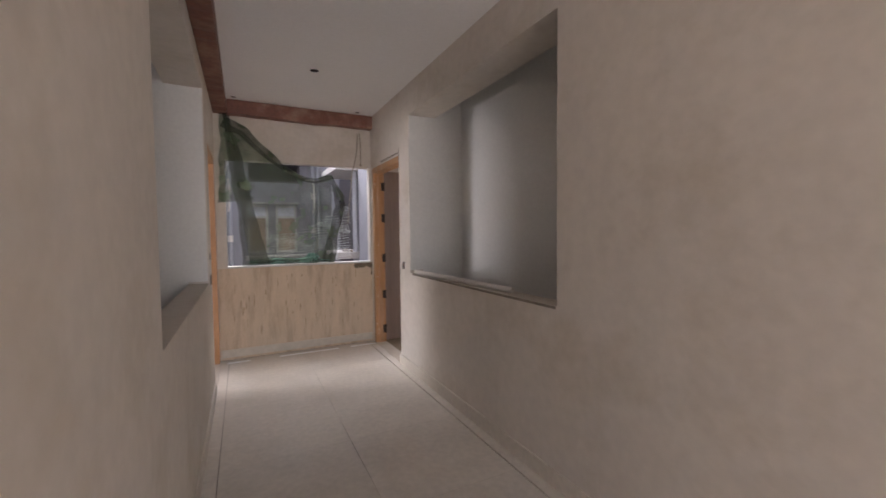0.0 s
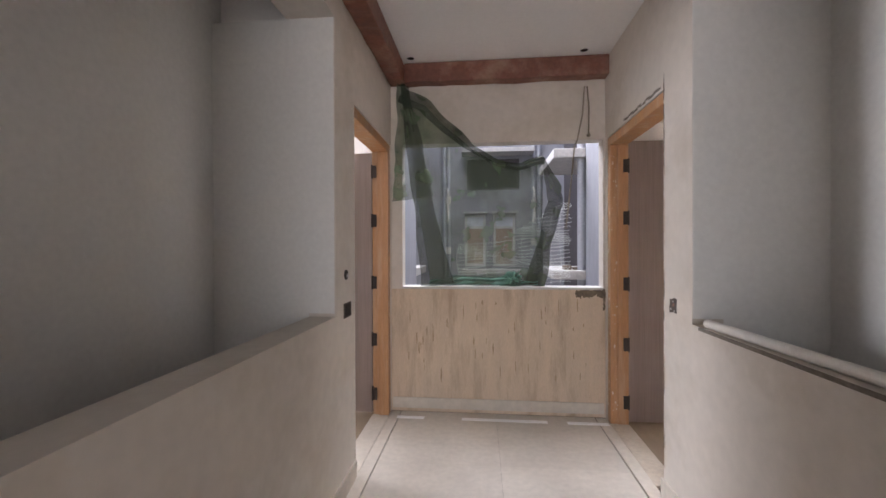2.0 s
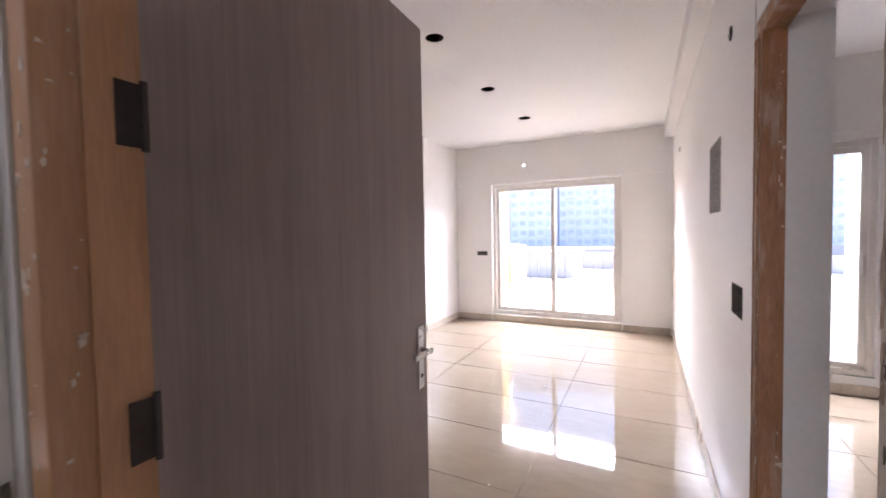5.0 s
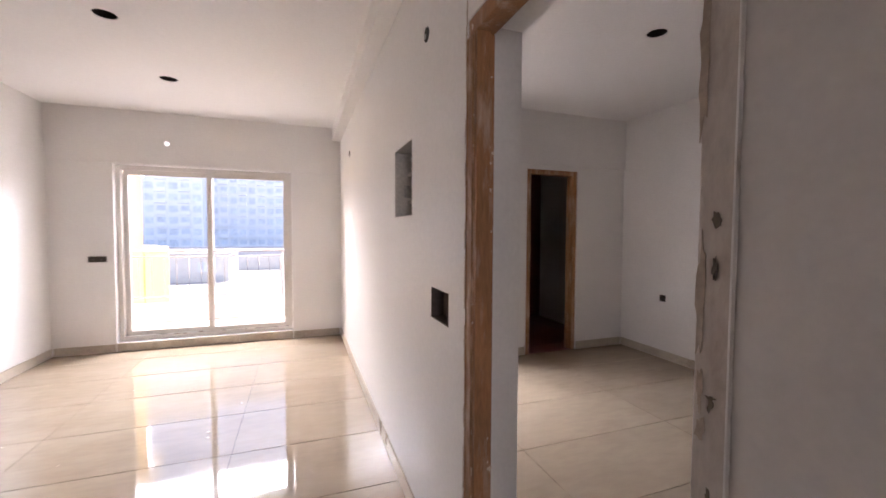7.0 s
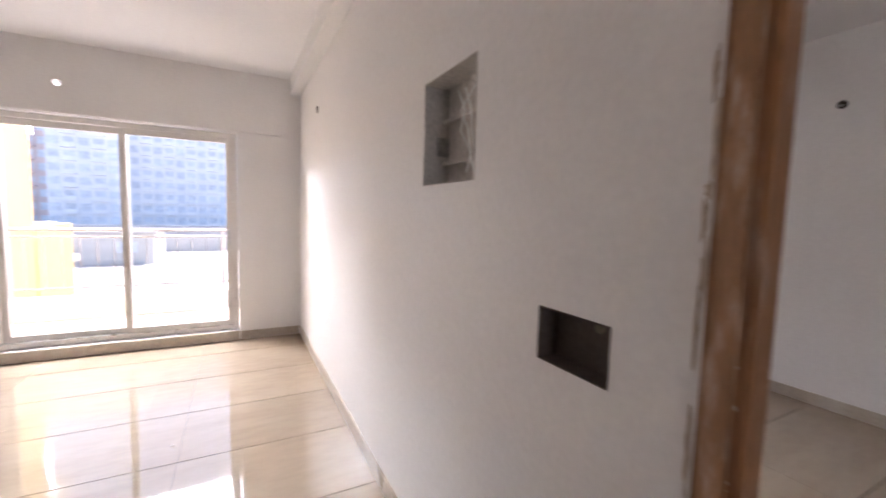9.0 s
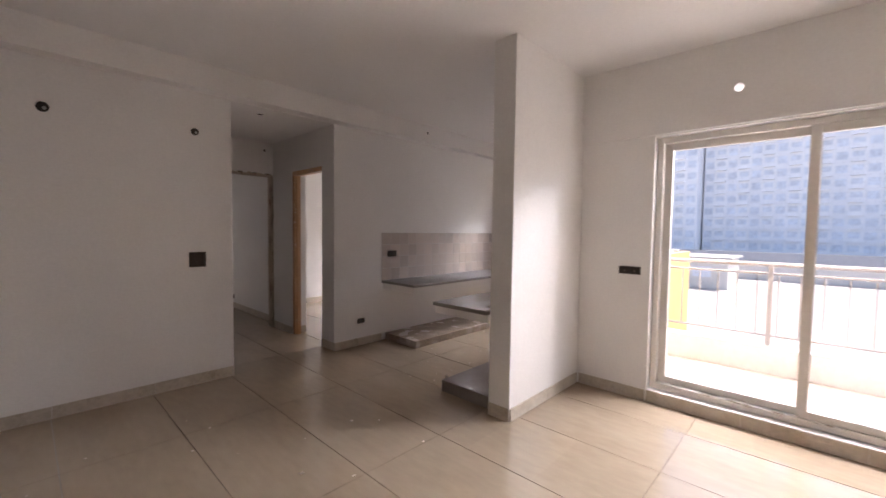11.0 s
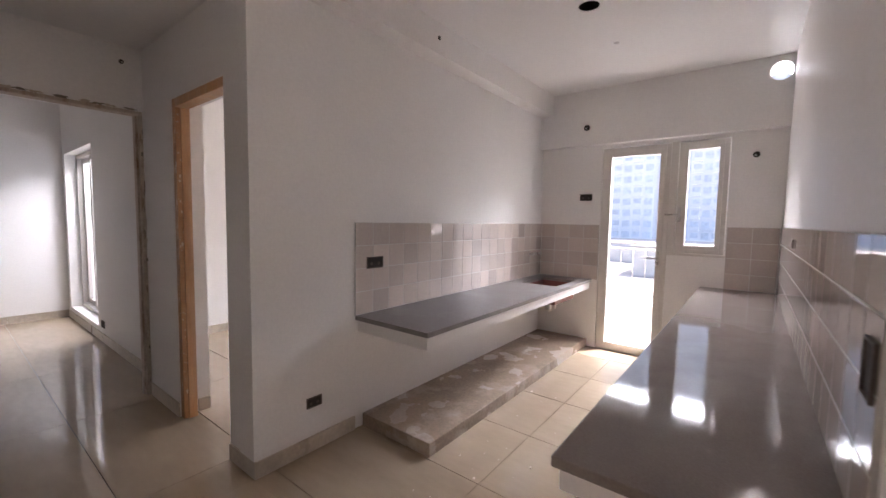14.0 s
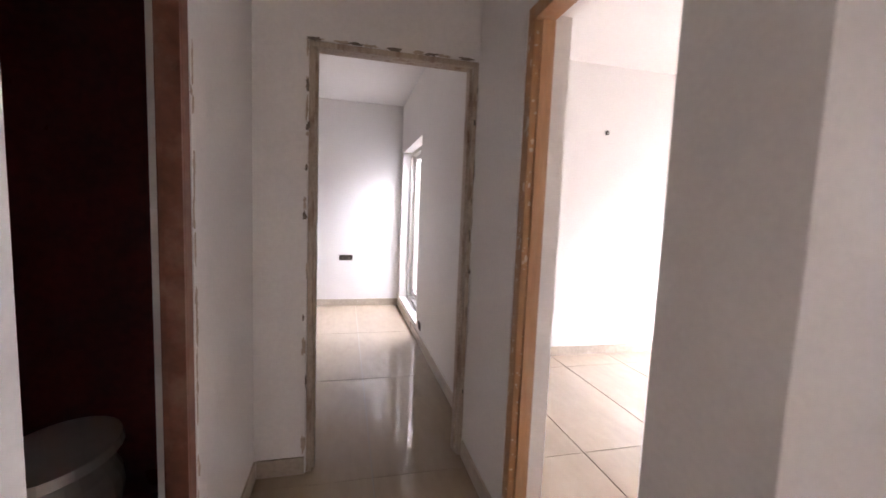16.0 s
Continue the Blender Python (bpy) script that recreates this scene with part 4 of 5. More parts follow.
g = cyl(at_(-0.052, 4.65, 1.13), at_(-0.045, 4.65, 1.13), 0.012, 10)
bmesh.ops.transform(g, matrix=inv_, verts=g.verts)
part("conduit", g, M_CHIP, r_)
wall_box("switch_box_dining", 1, 9.97, -1, 6.265, 1.095, 0.13, 0.13, 0.05, M_DARKBOX, "open square switch box in the dining wall")
flat_box("socket_living_east", 0, 8.70, -1, 7.19, 1.065, 0.17, 0.065, "open dark socket box beside the balcony door")
flat_box("socket_kitchen_tiles", 1, 9.958, -1, 8.42, 1.075, 0.14, 0.075, "open dark socket box in the tiled backsplash")
flat_box("socket_partition", 1, 7.822, 1, 7.672, 1.105, 0.08, 0.11, "open dark socket box in the tiles above the side counter")
flat_box("socket_partition_small", 1, 7.822, 1, 9.62, 1.26, 0.06, 0.05, "small open socket box in the tiles above the side counter")
flat_box("socket_kitchen_low", 1, 9.97, -1, 7.963, 0.29, 0.10, 0.06, "open socket box low on the wall")
flat_box("socket_kitchen_east", 0, 11.03, -1, 9.46, 1.63, 0.13, 0.07, "open switch box beside the kitchen door")
flat_box("socket_bedroom_a", 1, 1.29, 1, 6.50, 0.667, 0.07, 0.07, "small open socket box in the bedroom wall")
flat_box("socket_bedroom_b", 1, 1.29, 1, 4.28, 0.66, 0.19, 0.075, "open socket box in the bedroom wall")
flat_box("socket_far_bedroom", 1, 15.10, -1, 6.98, 0.665, 0.18, 0.075, "open socket box in the far bedroom wall")
flat_box("socket_far_bedroom_low", 0, 7.71, -1, 13.40, 0.19, 0.12, 0.075, "open socket box near the floor")
rnd = random.Random(11)
sb = empty("switch_box_corridor", (XR, 4.60, 1.05), "broken open switch box in the corridor wall", "switch box", "open switch boxes")
# Flat dark plate; the broken hole's shade is put into its colour
g = bmesh.new()
ring = [(-0.036, -0.036), (-0.01, -0.031), (0.034, -0.04), (0.038, -0.012), (0.031, 0.016), (0.036, 0.03), (0.008, 0.034), (-0.018, 0.043), (-0.04, 0.038), (-0.034, 0.004)]
lo_, hi_ = [g.verts.new((0, p, q)) for p, q in ring], [g.verts.new((-0.002, p, q)) for p, q in ring]
g.faces.new(hi_)
for k in range(len(ring)):
    g.faces.new([lo_[k - 1], lo_[k], hi_[k], hi_[k - 1]])
part("mouth", g, M_DARKBOX, sb)
for nm, m, bits in (("rubble", M_LEDGE, [(0.018, -0.018, 0.018, 0.012), (-0.02, -0.024, 0.014, 0.01), (-0.002, 0.022, 0.012, 0.008)]), ("conduit", M_BROWN, [(-0.01, 0.006, 0.02, 0.02)])):
    for du, dz, w_, h_ in bits:
        g = bmesh.new()
        chip(g, 0, -0.002, -1, du, dz, w_, h_, rnd)
        part(nm, g, m, sb)
flat_box("switch_box_corridor_left", 0, XL, 1, 4.605, 1.01, 0.11, 0.08, "open switch box in the corridor wall")
wall_hole("bell_hole", 0, XL, 1, 4.59, 1.205, 0.028)
wall_hole("conduit_hole_bedroom", 1, 1.29, 1, 5.37, 2.228, 0.03)
wall_hole("conduit_hole_living", 1, 4.54, 1, 7.65, 2.23, 0.03)
wall_hole("conduit_hole_living_near", 1, 4.54, 1, 4.86, 2.22, 0.03)
wall_hole("conduit_hole_dining_a", 1, 9.97, -1, 5.34, 2.19, 0.035)
wall_hole("conduit_hole_dining_b", 1, 9.97, -1, 6.26, 2.19, 0.03)
wall_hole("conduit_hole_kitchen", 0, 10.94, -1, 9.453, 2.356, 0.03)
wall_hole("conduit_hole_kitchen_b", 0, 11.03, -1, 8.02, 1.97, 0.025)
wall_hole("conduit_hole_second_bedroom", 1, 12.90, -1, 9.34, 2.14, 0.022)
wall_hole("conduit_hole_beam", 1, 9.83, -1, 8.9, 2.64, 0.015)
wall_hole("conduit_hole_passage", 1, 11.54, -1, 7.5, 2.42, 0.015)
# Cups lined near-black, so the lamp holes' shade lies in the colour
for nm, x, y, r, zc in (("a", 5.24, 6.18, .065, H), ("b", 6.35, 6.20, .065, H), ("c", 7.46, 6.15, .07, H), ("d", 9.30, 8.92, .065, H), ("e", 5.33, 2.75, .065, H),
                        ("f", 2.10, 4.48, .04, HC), ("g", 6.92, 10.25, .035, 2.53), ("h", 1.44, 5.54, .03, HC), ("i", 2.76, 5.54, .03, HC)):
    g = bmesh.new()
    bmesh.ops.create_cone(g, cap_ends=False, segments=20, radius1=r * 0.985, radius2=r * 0.985, depth=0.13, matrix=Matrix.Translation((x, y, zc + 0.07)))
    bmesh.ops.create_circle(g, cap_ends=True, segments=20, radius=r * 0.985, matrix=Matrix.Translation((x, y, zc + 0.135)))
    thing("downlight_recess", g, M_HOLE, "dark empty round lamp hole in the ceiling", "lamp hole", "ceiling lamp holes")

# pipe lying on the recess sill
g = bmesh.new()
bmesh.ops.create_cone(g, cap_ends=False, segments=16, radius1=0.019, radius2=0.019, depth=1.5, matrix=pose(3.005, 3.58, 1.011, 90, 0, 1.5))
bmesh.ops.create_cone(g, cap_ends=False, segments=16, radius1=0.016, radius2=0.016, depth=1.5, matrix=pose(3.005, 3.58, 1.011, 90, 0, 1.5))
thing("pvc_pipe", g, M_PVC, "white plastic pipe lying on the recess sill", "pipe")

# bathroom commode
root = empty("commode", (5.95, 11.22, 0.0), "dim white ceramic commode in the dark bathroom", "toilet")
bm = bmesh.new()
bmesh.ops.create_uvsphere(bm, u_segments=24, v_segments=12, radius=1)
bmesh.ops.transform(bm, matrix=Matrix.Translation((0, 0, 0.2)) @ Matrix.Diagonal((0.18, 0.25, 0.2, 1)), verts=bm.verts)
part("bowl", bm, M_CERAMIC, root)
bm = bmesh.new()
bmesh.ops.create_cone(bm, cap_ends=True, segments=28, radius1=1, radius2=0.96, depth=0.035, matrix=Matrix.Translation((0, -0.01, 0.405)) @ Matrix.Diagonal((0.19, 0.25, 1, 1)))
part("lid", bm, M_CERAMIC, root, "white lid")

# -- light well --
thing("well_wall_right", box((3.22, 5.84, -9), (3.238, 7.25, 7)), M_BLUEWALL, "blue-grey painted light well wall", "wall", kind="structure")
thing("well_wall_right_return", box((3.22, 7.251, -9), (3.98, 7.30, 7)), M_BLUEWALL, "blue-grey painted light well wall", "wall", kind="structure")
thing("well_wall_right_back", box((3.93, 7.30, -9), (3.998, 12.0, 7)), M_DARKREC, "light well recess wall, its shade painted as dark grey", "wall", kind="structure")
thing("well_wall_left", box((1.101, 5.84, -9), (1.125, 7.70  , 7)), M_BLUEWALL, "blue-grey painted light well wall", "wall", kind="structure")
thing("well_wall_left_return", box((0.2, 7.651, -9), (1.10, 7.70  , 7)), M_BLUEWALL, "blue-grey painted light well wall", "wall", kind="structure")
thing("well_wall_left_back", box((0.13, 7.70, -9), (0.20, 12.0, 7)), M_DARKREC, "light well recess wall, its shade painted as dark grey", "wall", kind="structure")
thing("well_floor", box((0.1, 5.84, -9.2), (4.0, 12.3, -9.0)), M_LEDGE, "concrete floor of the light well", "floor", kind="structure")

FY = 12.0
FW = [(1.60, 2.10, 0.90, 2.14), (2.28, 2.80, 0.90, 2.14), (1.66, 2.9, 2.72, 3.46), (1.66, 2.9, -0.75, 0.62),
      (1.60, 2.10, 3.98, 5.2), (2.28, 2.80, 3.98, 5.2), (1.72, 2.98, 5.7, 6.4)]
facade = empty("well_facade", (2.1, FY, -9.0), "blue-grey rear facade of the opposite block with ledges and windows", "building")
fi = Matrix.Translation((-2.1, -FY, 9.0))


def fput(nm, g, m, par=None, lab=""):
    bmesh.ops.transform(g, matrix=fi, verts=g.verts)
    return part(nm, g, m, par or facade, lab)


fput("wall", slab(1, FY, FY + 0.25, (0.0, 4.2), (-9, 8.5), FW), M_BLUEWALL)
# Dark sheet behind the openings; its colour stands for the shade inside
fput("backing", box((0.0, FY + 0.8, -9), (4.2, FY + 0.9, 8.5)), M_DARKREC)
for i, (x0, x1, z0, z1) in enumerate(FW):
    big = x1 - x0 > 1
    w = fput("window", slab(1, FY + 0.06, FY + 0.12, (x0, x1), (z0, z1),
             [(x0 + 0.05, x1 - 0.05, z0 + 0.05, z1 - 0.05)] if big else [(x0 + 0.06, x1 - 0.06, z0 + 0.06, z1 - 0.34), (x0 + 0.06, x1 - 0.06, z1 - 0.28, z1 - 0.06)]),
             M_DARKREC if big else M_WINFRAME, None, "window frame, pale on small windows, painted dark on big openings")
    if not big:
        fput("board", box((x0 + 0.061, FY + 0.08, z0 + 0.061), (x1 - 0.061, FY + 0.09, z1 - 0.341)), M_BOARD if z0 < 2 else M_TOWERWIN, w, "brown boarded pane")
        fput("toplight", box((x0 + 0.061, FY + 0.08, z1 - 0.279), (x1 - 0.061, FY + 0.09, z1 - 0.061)), M_TOWERWIN, w)
        fput("hood", box((x0 - 0.04, FY - 0.06, z1 + 0.02), (x1 + 0.04, FY + 0.02, z1 + 0.06)), M_LEDGE, w)
for z in (0.74, 3.52, -2.2, 6.5):
    fput("ledge", box((1.55, FY - 0.45, z), (3.2, FY - 0.001, z + 0.10), 0.01), M_LEDGE)
for x in (1.22, 1.12, 3.22, 3.34):
    fput("drain_pipe", cyl((x, FY - 0.09, -9), (x, FY - 0.09, 8.4), 0.045, 12), M_PIPE)
for x, z in ((1.22, 1.2), (1.22, 2.4), (3.22, 1.4), (3.22, 2.3), (1.12, 0.3)):
    fput("pipe_collar", cyl((x, FY - 0.09, z), (x, FY - 0.09, z + 0.16), 0.06, 12), M_PVC)
for x, z in ((1.20, 1.95), (3.20, 1.95)):
    fput("bypass_pipe", tube([(x, FY - 0.12, z), (x + 0.02, FY - 0.2, z + 0.1), (x + 0.02, FY - 0.2, z + 0.7), (x, FY - 0.12, z + 0.8)], 0.025, 8), M_PVC)


def ledge(name, a, b, label):
    return thing(name, box(a, b, 0.012), M_LEDGE, label, "ledge", "light well ledges", kind="structure")


for z in (0.965, 2.42, -0.9):
    ledge("well_ledge_right", (2.85, 7.31, z), (3.928, 8.5, z + 0.11), "pale concrete ledge in the light well recess")
    ledge("well_ledge_left", (0.202, 7.71, z), (1.12, 8.7, z + 0.11), "pale concrete ledge in the light well recess")
for x, y, m, r in ((3.2, 7.42, M_PIPE, 0.05), (3.42, 7.5, M_PVC, 0.03), (3.7, 7.6, M_PIPE, 0.055), (0.85, 7.85, M_PIPE, 0.05), (0.6, 7.9, M_PVC, 0.03)):
    thing("soil_pipe", cyl((x, y, -8.9), (x, y, 6.9), r, 14), m, "vertical drain pipe in the light well", "pipe", "light well pipes")
thing("rubble_on_ledge", addbox(box((2.98, 7.4, 1.076), (3.08, 7.5, 1.13), 0.015), (3.10, 7.42, 1.076), (3.17, 7.5, 1.11), 0.012), M_CHIP, "broken brick pieces on the ledge", "rubble")

# -- shade net, wire net and ropes in the opening --
net = empty("shade_net", (1.9, 5.9, 1.034), "torn green shade net draped over the opening", "net")
ni = Matrix.Translation((-1.9, -5.9, -1.034))
TOPX = [1.33, 1.53, 1.70, 1.90, 2.11, 2.32, 2.51]
TOPZ = [2.60, 2.51, 2.33, 2.16, 2.07, 2.03, 2.09]


def lerp(xs, ys, x):
    return float(np.interp(x, xs, ys))


def sheet(f, nu, nv):
    bm = bmesh.new()
    g = [[bm.verts.new(f(i / nu, j / nv)) for j in range(nv + 1)] for i in range(nu + 1)]
    for i in range(nu):
        for j in range(nv):
            bm.faces.new([g[i][j], g[i + 1][j], g[i + 1][j + 1], g[i][j + 1]])
    for f_ in bm.faces:
        f_.smooth = True
    return bm


def netput(nm, g, m, lab=""):
    bmesh.ops.transform(g, matrix=ni, verts=g.verts)
    ob = part(nm, g, m, net, lab)
    for p_ in ob.data.polygons:
        p_.use_smooth = True
    return ob


def net_y(x):
    """The net leaves the beam on the room side and passes under the lintel to the outside."""
    return lerp([1.88, 2.12], [5.672, 5.865], x)


def net_f(u, v):
    xt = 1.33 + 1.18 * u
    zt = lerp(TOPX, TOPZ, xt)
    xb = 1.56 + 0.93 * u
    s = v ** 0.8
    x, z = xt + (xb - xt) * s, zt + (1.035 - zt) * v
    y0 = net_y(xt)
    y = y0 + (5.785 - y0) * max(0.0, (v - 0.55) / 0.45) + 0.02 * math.sin(23 * x + 3 * v) * (0.4 + v) + 0.01 * noise.noise((x * 6, z * 5, 1.0))
    return (x, y, z)


netput("netting", sheet(net_f, 60, 50), M_NET, "thin green see-through netting")


def fold(path, widths, ny=0.03, seed=0.0):
    def f(u, v):
        k = v * (len(path) - 1)
        i = min(int(k), len(path) - 2)
        a, b = Vector(path[i]), Vector(path[i + 1])
        p = a.lerp(b, k - i)
        w = lerp([j / (len(widths) - 1) for j in range(len(widths))], widths, v)
        d = (b - a).normalized()
        side = Vector((d.z, 0, -d.x))
        n_ = noise.noise((v * 6, seed, u * 2))
        return p + side * ((u - 0.5) * w + 0.02 * n_) + Vector((0, ny * math.sin(u * 14 + v * 5 + seed) + 0.02 * n_, 0))
    return sheet(f, 14, 40)


netput("left_fold", fold([(1.36, 5.66, 2.70), (1.44, 5.66, 2.2), (1.50, 5.66, 1.8), (1.57, 5.66, 1.4), (1.62, 5.76, 1.034)], [0.06, 0.13, 0.15, 0.20, 0.30], 0.010, 1.0), M_NETFOLD, "gathered fold of the net, its shade painted darker")
netput("left_fold", fold([(1.33, 5.66, 2.70), (1.40, 5.66, 2.1), (1.44, 5.66, 1.75)], [0.06, 0.22, 0.36], 0.012, 6.0), M_NET)
netput("top_hem", fold([(x, net_y(x) - 0.012, z) for x, z in zip(TOPX, TOPZ)], [0.12, 0.12, 0.10, 0.07, 0.06, 0.06, 0.06], 0.008, 2.0), M_NETFOLD, "bunched hem of the net, its shade painted darker")
netput("right_fold", fold([(2.50, 5.85, 2.10), (2.58, 5.84, 1.85), (2.60, 5.83, 1.72), (2.51, 5.80, 1.4), (2.42, 5.78, 1.034)], [0.03, 0.12, 0.12, 0.12, 0.16], 0.010, 3.0), M_NETFOLD, "gathered fold of the net, its shade painted darker")
netput("skirt", fold([(1.55, 5.79, 1.06), (1.8, 5.79, 1.08), (2.1, 5.79, 1.07), (2.45, 5.79, 1.06)], [0.04, 0.08, 0.06, 0.03], 0.02, 4.0), M_NETTEAL, "teal crumpled lower edge")

bm = bmesh.new()
bmesh.ops.create_icosphere(bm, subdivisions=4, radius=0.5)
for v_ in bm.verts:
    d = v_.co.normalized()
    k = 0.75 + 0.5 * noise.noise(d * 3.1) + 0.25 * noise.noise(d * 9.0)
    v_.co = Vector((2.24, 5.80, 1.075)) + Vector((d.x * 0.085, d.y * 0.05, d.z * 0.075)) * k + Vector((0, 0, 0.01))
thing("net_bundle", bm, M_NETTEAL, "crumpled teal net bundle on the parapet", "net bundle")

bm = bmesh.new()
rows, cols = 32, 30
for r in range(rows):
    pts = []
    for c in range(cols * 2 + 1):
        x = 1.78 + c * 0.016 + 0.012 * math.sin(r * 0.9)
        z = 1.045 + r * 0.0225 + (0.0045 if (c + r) % 2 else -0.0045) + 0.025 * math.sin(x * 5 + r * 0.5) + 0.01 * noise.noise((x * 9, r, 2))
        top = 1.40 + 0.38 * max(0.0, (x - 2.1) / 0.65)
        if z < top and x < 2.76:
            pts.append((x, 5.95 + 0.03 * math.sin(x * 9 + r), max(z, 1.034)))
    if len(pts) > 2:
        g = tube(pts, 0.0026, 4)
        me = bpy.data.meshes.new("row")
        g.to_mesh(me)
        g.free()
        bm.from_mesh(me)
        bpy.data.meshes.remove(me)
for c in range(0, cols * 2, 5):
    x = 1.78 + c * 0.016
    top = 1.40 + 0.38 * max(0.0, (x - 2.1) / 0.65)
    if x < 2.76:
        g = tube([(x + 0.012 * math.sin(k), 5.95 + 0.02 * math.sin(k * 1.3), 1.034 + (top - 1.034) * k / 8) for k in range(9)], 0.0015, 4)
        me = bpy.data.meshes.new("row")
        g.to_mesh(me)
        g.free()
        bm.from_mesh(me)
        bpy.data.meshes.remove(me)
thing("wire_netting", bm, M_WIRE, "loose galvanised chicken wire behind the parapet", "wire netting", kind="stuff")
for nm, pts in (("hanging_rope", [(2.80, 5.69, 2.62), (2.785, 5.69, 2.4), (2.745, 5.70, 2.2), (2.73, 5.72, 2.16), (2.70, 5.70, 1.9), (2.66, 5.72, 1.5)]),
                ("knotted_rope", [(2.82, 5.69, 2.62), (2.835, 5.69, 2.45), (2.83, 5.69, 2.24)])):
    bm = tube(pts, 0.006, 7)
    if nm == "knotted_rope":
        bmesh.ops.create_icosphere(bm, subdivisions=2, radius=0.016, matrix=Matrix.Translation((2.83, 5.69, 2.235)))
    thing(nm, bm, M_ROPE, "old rope hanging from the brown beam", "rope")

# -- outside on the balcony side --
thing("ground", box((-300, -300, -3.6), (600, 400, -3.4)), M_GROUND, "pale dusty ground round the building", "ground", kind="structure")


def tower(x, y, w, floors, z0, body, label, cols):
    root = empty("apartment_tower", (x, y, z0), label, "apartment tower", "distant towers")
    hgt = floors * 3.0
    part("wall", box((0.8, -w / 2, 0), (14, w / 2, hgt)), body, root)
    part("parapet", box((0.7, -w / 2 - 0.1, hgt), (14.1, w / 2 + 0.1, hgt + 1.2)), body, root)
    bay = w / cols
    base_w = base_b = None
    for c in range(cols):
        cy = -w / 2 + bay * (c + 0.5)
        for f in range(floors):
            z = f * 3.0 + 1.0
            if c % 2 == 1:
                if base_b is None:
                    base_b = part("balcony", addbox(box((-0.6, -bay * 0.46, -0.9), (0.79, bay * 0.46, -0.7)), (-0.6, -bay * 0.46, -0.7), (-0.5, bay * 0.46, 0.15)), body, root)
                    ob = base_b
                else:
                    ob = base_b.copy()
                    scene.collection.objects.link(ob)
                ob.location = (0, cy, z)
            if base_w is None:
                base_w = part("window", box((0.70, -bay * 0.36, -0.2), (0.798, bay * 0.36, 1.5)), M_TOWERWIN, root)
                ob = base_w
            else:
                ob = base_w.copy()
                scene.collection.objects.link(ob)
            ob.location = (0, cy, z)
    return root


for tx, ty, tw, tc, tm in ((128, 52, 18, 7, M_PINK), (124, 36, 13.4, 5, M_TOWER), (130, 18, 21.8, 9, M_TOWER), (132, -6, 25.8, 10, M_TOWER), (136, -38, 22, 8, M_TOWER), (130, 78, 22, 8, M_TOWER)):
    tower(tx, ty, tw, 17, -3.4, tm, "pink apartment tower with rows of windows, haze put into their colour" if tm is M_PINK else "pale grey apartment tower with balconies, haze put into its colours", tc)
thing("podium_wall", box((58, -60, -3.4), (59, 70, -1.6)), M_CURB, "low white boundary wall of the far plot", "wall", kind="structure")
shed = empty("white_shed", (46, 13.5, -3.4), "low white site shed with dark windows", "shed")
part("wall", box((0, -2, 0), (6, 3, 2.6)), M_CURB, shed)
part("roof", box((-0.3, -2.3, 2.601), (6.3, 3.3, 2.75)), M_LEDGE, shed)
part("window", box((-0.04, -0.8, 1.0), (-0.001, 0.6, 1.9)), M_TOWERWIN, shed)
thing("site_fence", box((70, -80, -3.4), (70.2, 80, -0.9)), M_PIPE, "grey site fence before the towers", "fence", kind="structure")

# Added pale slab, hidden by the parapet, that bounces skylight at its foot
thing("unseen_bounce_ledge", box((1.13, 5.832, -0.16), (2.945, 6.25, -0.02), 0.01), M_CURB, "unseen pale ledge added outside the parapet to catch skylight", "ledge", kind="structure")


# -- chipped plaster and cracks --
def chips(name, spots, material, parent_name, label, seed=1):
    """Irregular broken spots on a wall: rows of (axis, face, sign, u, z, width, height)."""
    rnd = random.Random(seed)
    bm = bmesh.new()
    for s in spots:
        chip(bm, *s, rnd)
    root = bpy.data.objects[parent_name]
    bmesh.ops.transform(bm, matrix=Matrix.Translation(-root.location), verts=bm.verts)
    return part(name, bm, material, root, label)


def edge(axis, face, sign, u, z0, z1, width, height, fill, rnd):
    """Flakes of uneven size along an upright edge; fill is how much of it they take."""
    out, z = [], z0
    while z < z1:
        h = height * (0.3 + 1.4 * rnd.random())
        if rnd.random() < fill:
            out.append((axis, face, sign, u + width * (rnd.random() - 0.5), z + h / 2, width * (0.5 + rnd.random()), h))
        z += h * 0.85
    return out


rnd = random.Random(5)
M_PATCH = mat("brown_plaster_patch", (0.52, 0.43, 0.34), 0.85, vary=0.2, scale=9, fine=70, bump=0.3)
M_DRIP = mat("brown_drip_stain", (0.40, 0.29, 0.185), 0.85, vary=0.25, scale=10, fine=70, bump=0.1)
M_SOOT = mat("dark_damp_stain", (0.17, 0.13, 0.09), 0.85, vary=0.35, scale=10, fine=70, bump=0.1)
spots = [(0, XR, -1, 4.699, z, 0.010, h) for z, h in ((2.2, 0.16), (2.08, 0.14), (1.93, 0.2), (1.78, 0.12), (1.12, 0.13), (0.98, 0.05), (0.62, 0.12), (0.3, 0.1))]
spots += [(0, XR, -1, 4.76 + 0.04 * k, 2.222 + 0.006 * math.sin(k * 2.0), 0.07, 0.012 + 0.01 * rnd.random()) for k in range(14)]
chips("cracks", spots, M_CHIP, "wall_corridor_right", "dark cracks round the door frame", 2)
chips("patches", edge(0, XR - 0.0006, -1, 4.695, 0.1, 2.2, 0.009, 0.07, 0.4, rnd), M_PATCH, "wall_corridor_right", "brown patches of broken plaster", 3)
chips("patches", edge(0, XL, 1, 4.74, 0.1, 2.2, 0.012, 0.07, 0.3, rnd), M_PATCH, "wall_corridor_left", "broken plaster edge", 13)
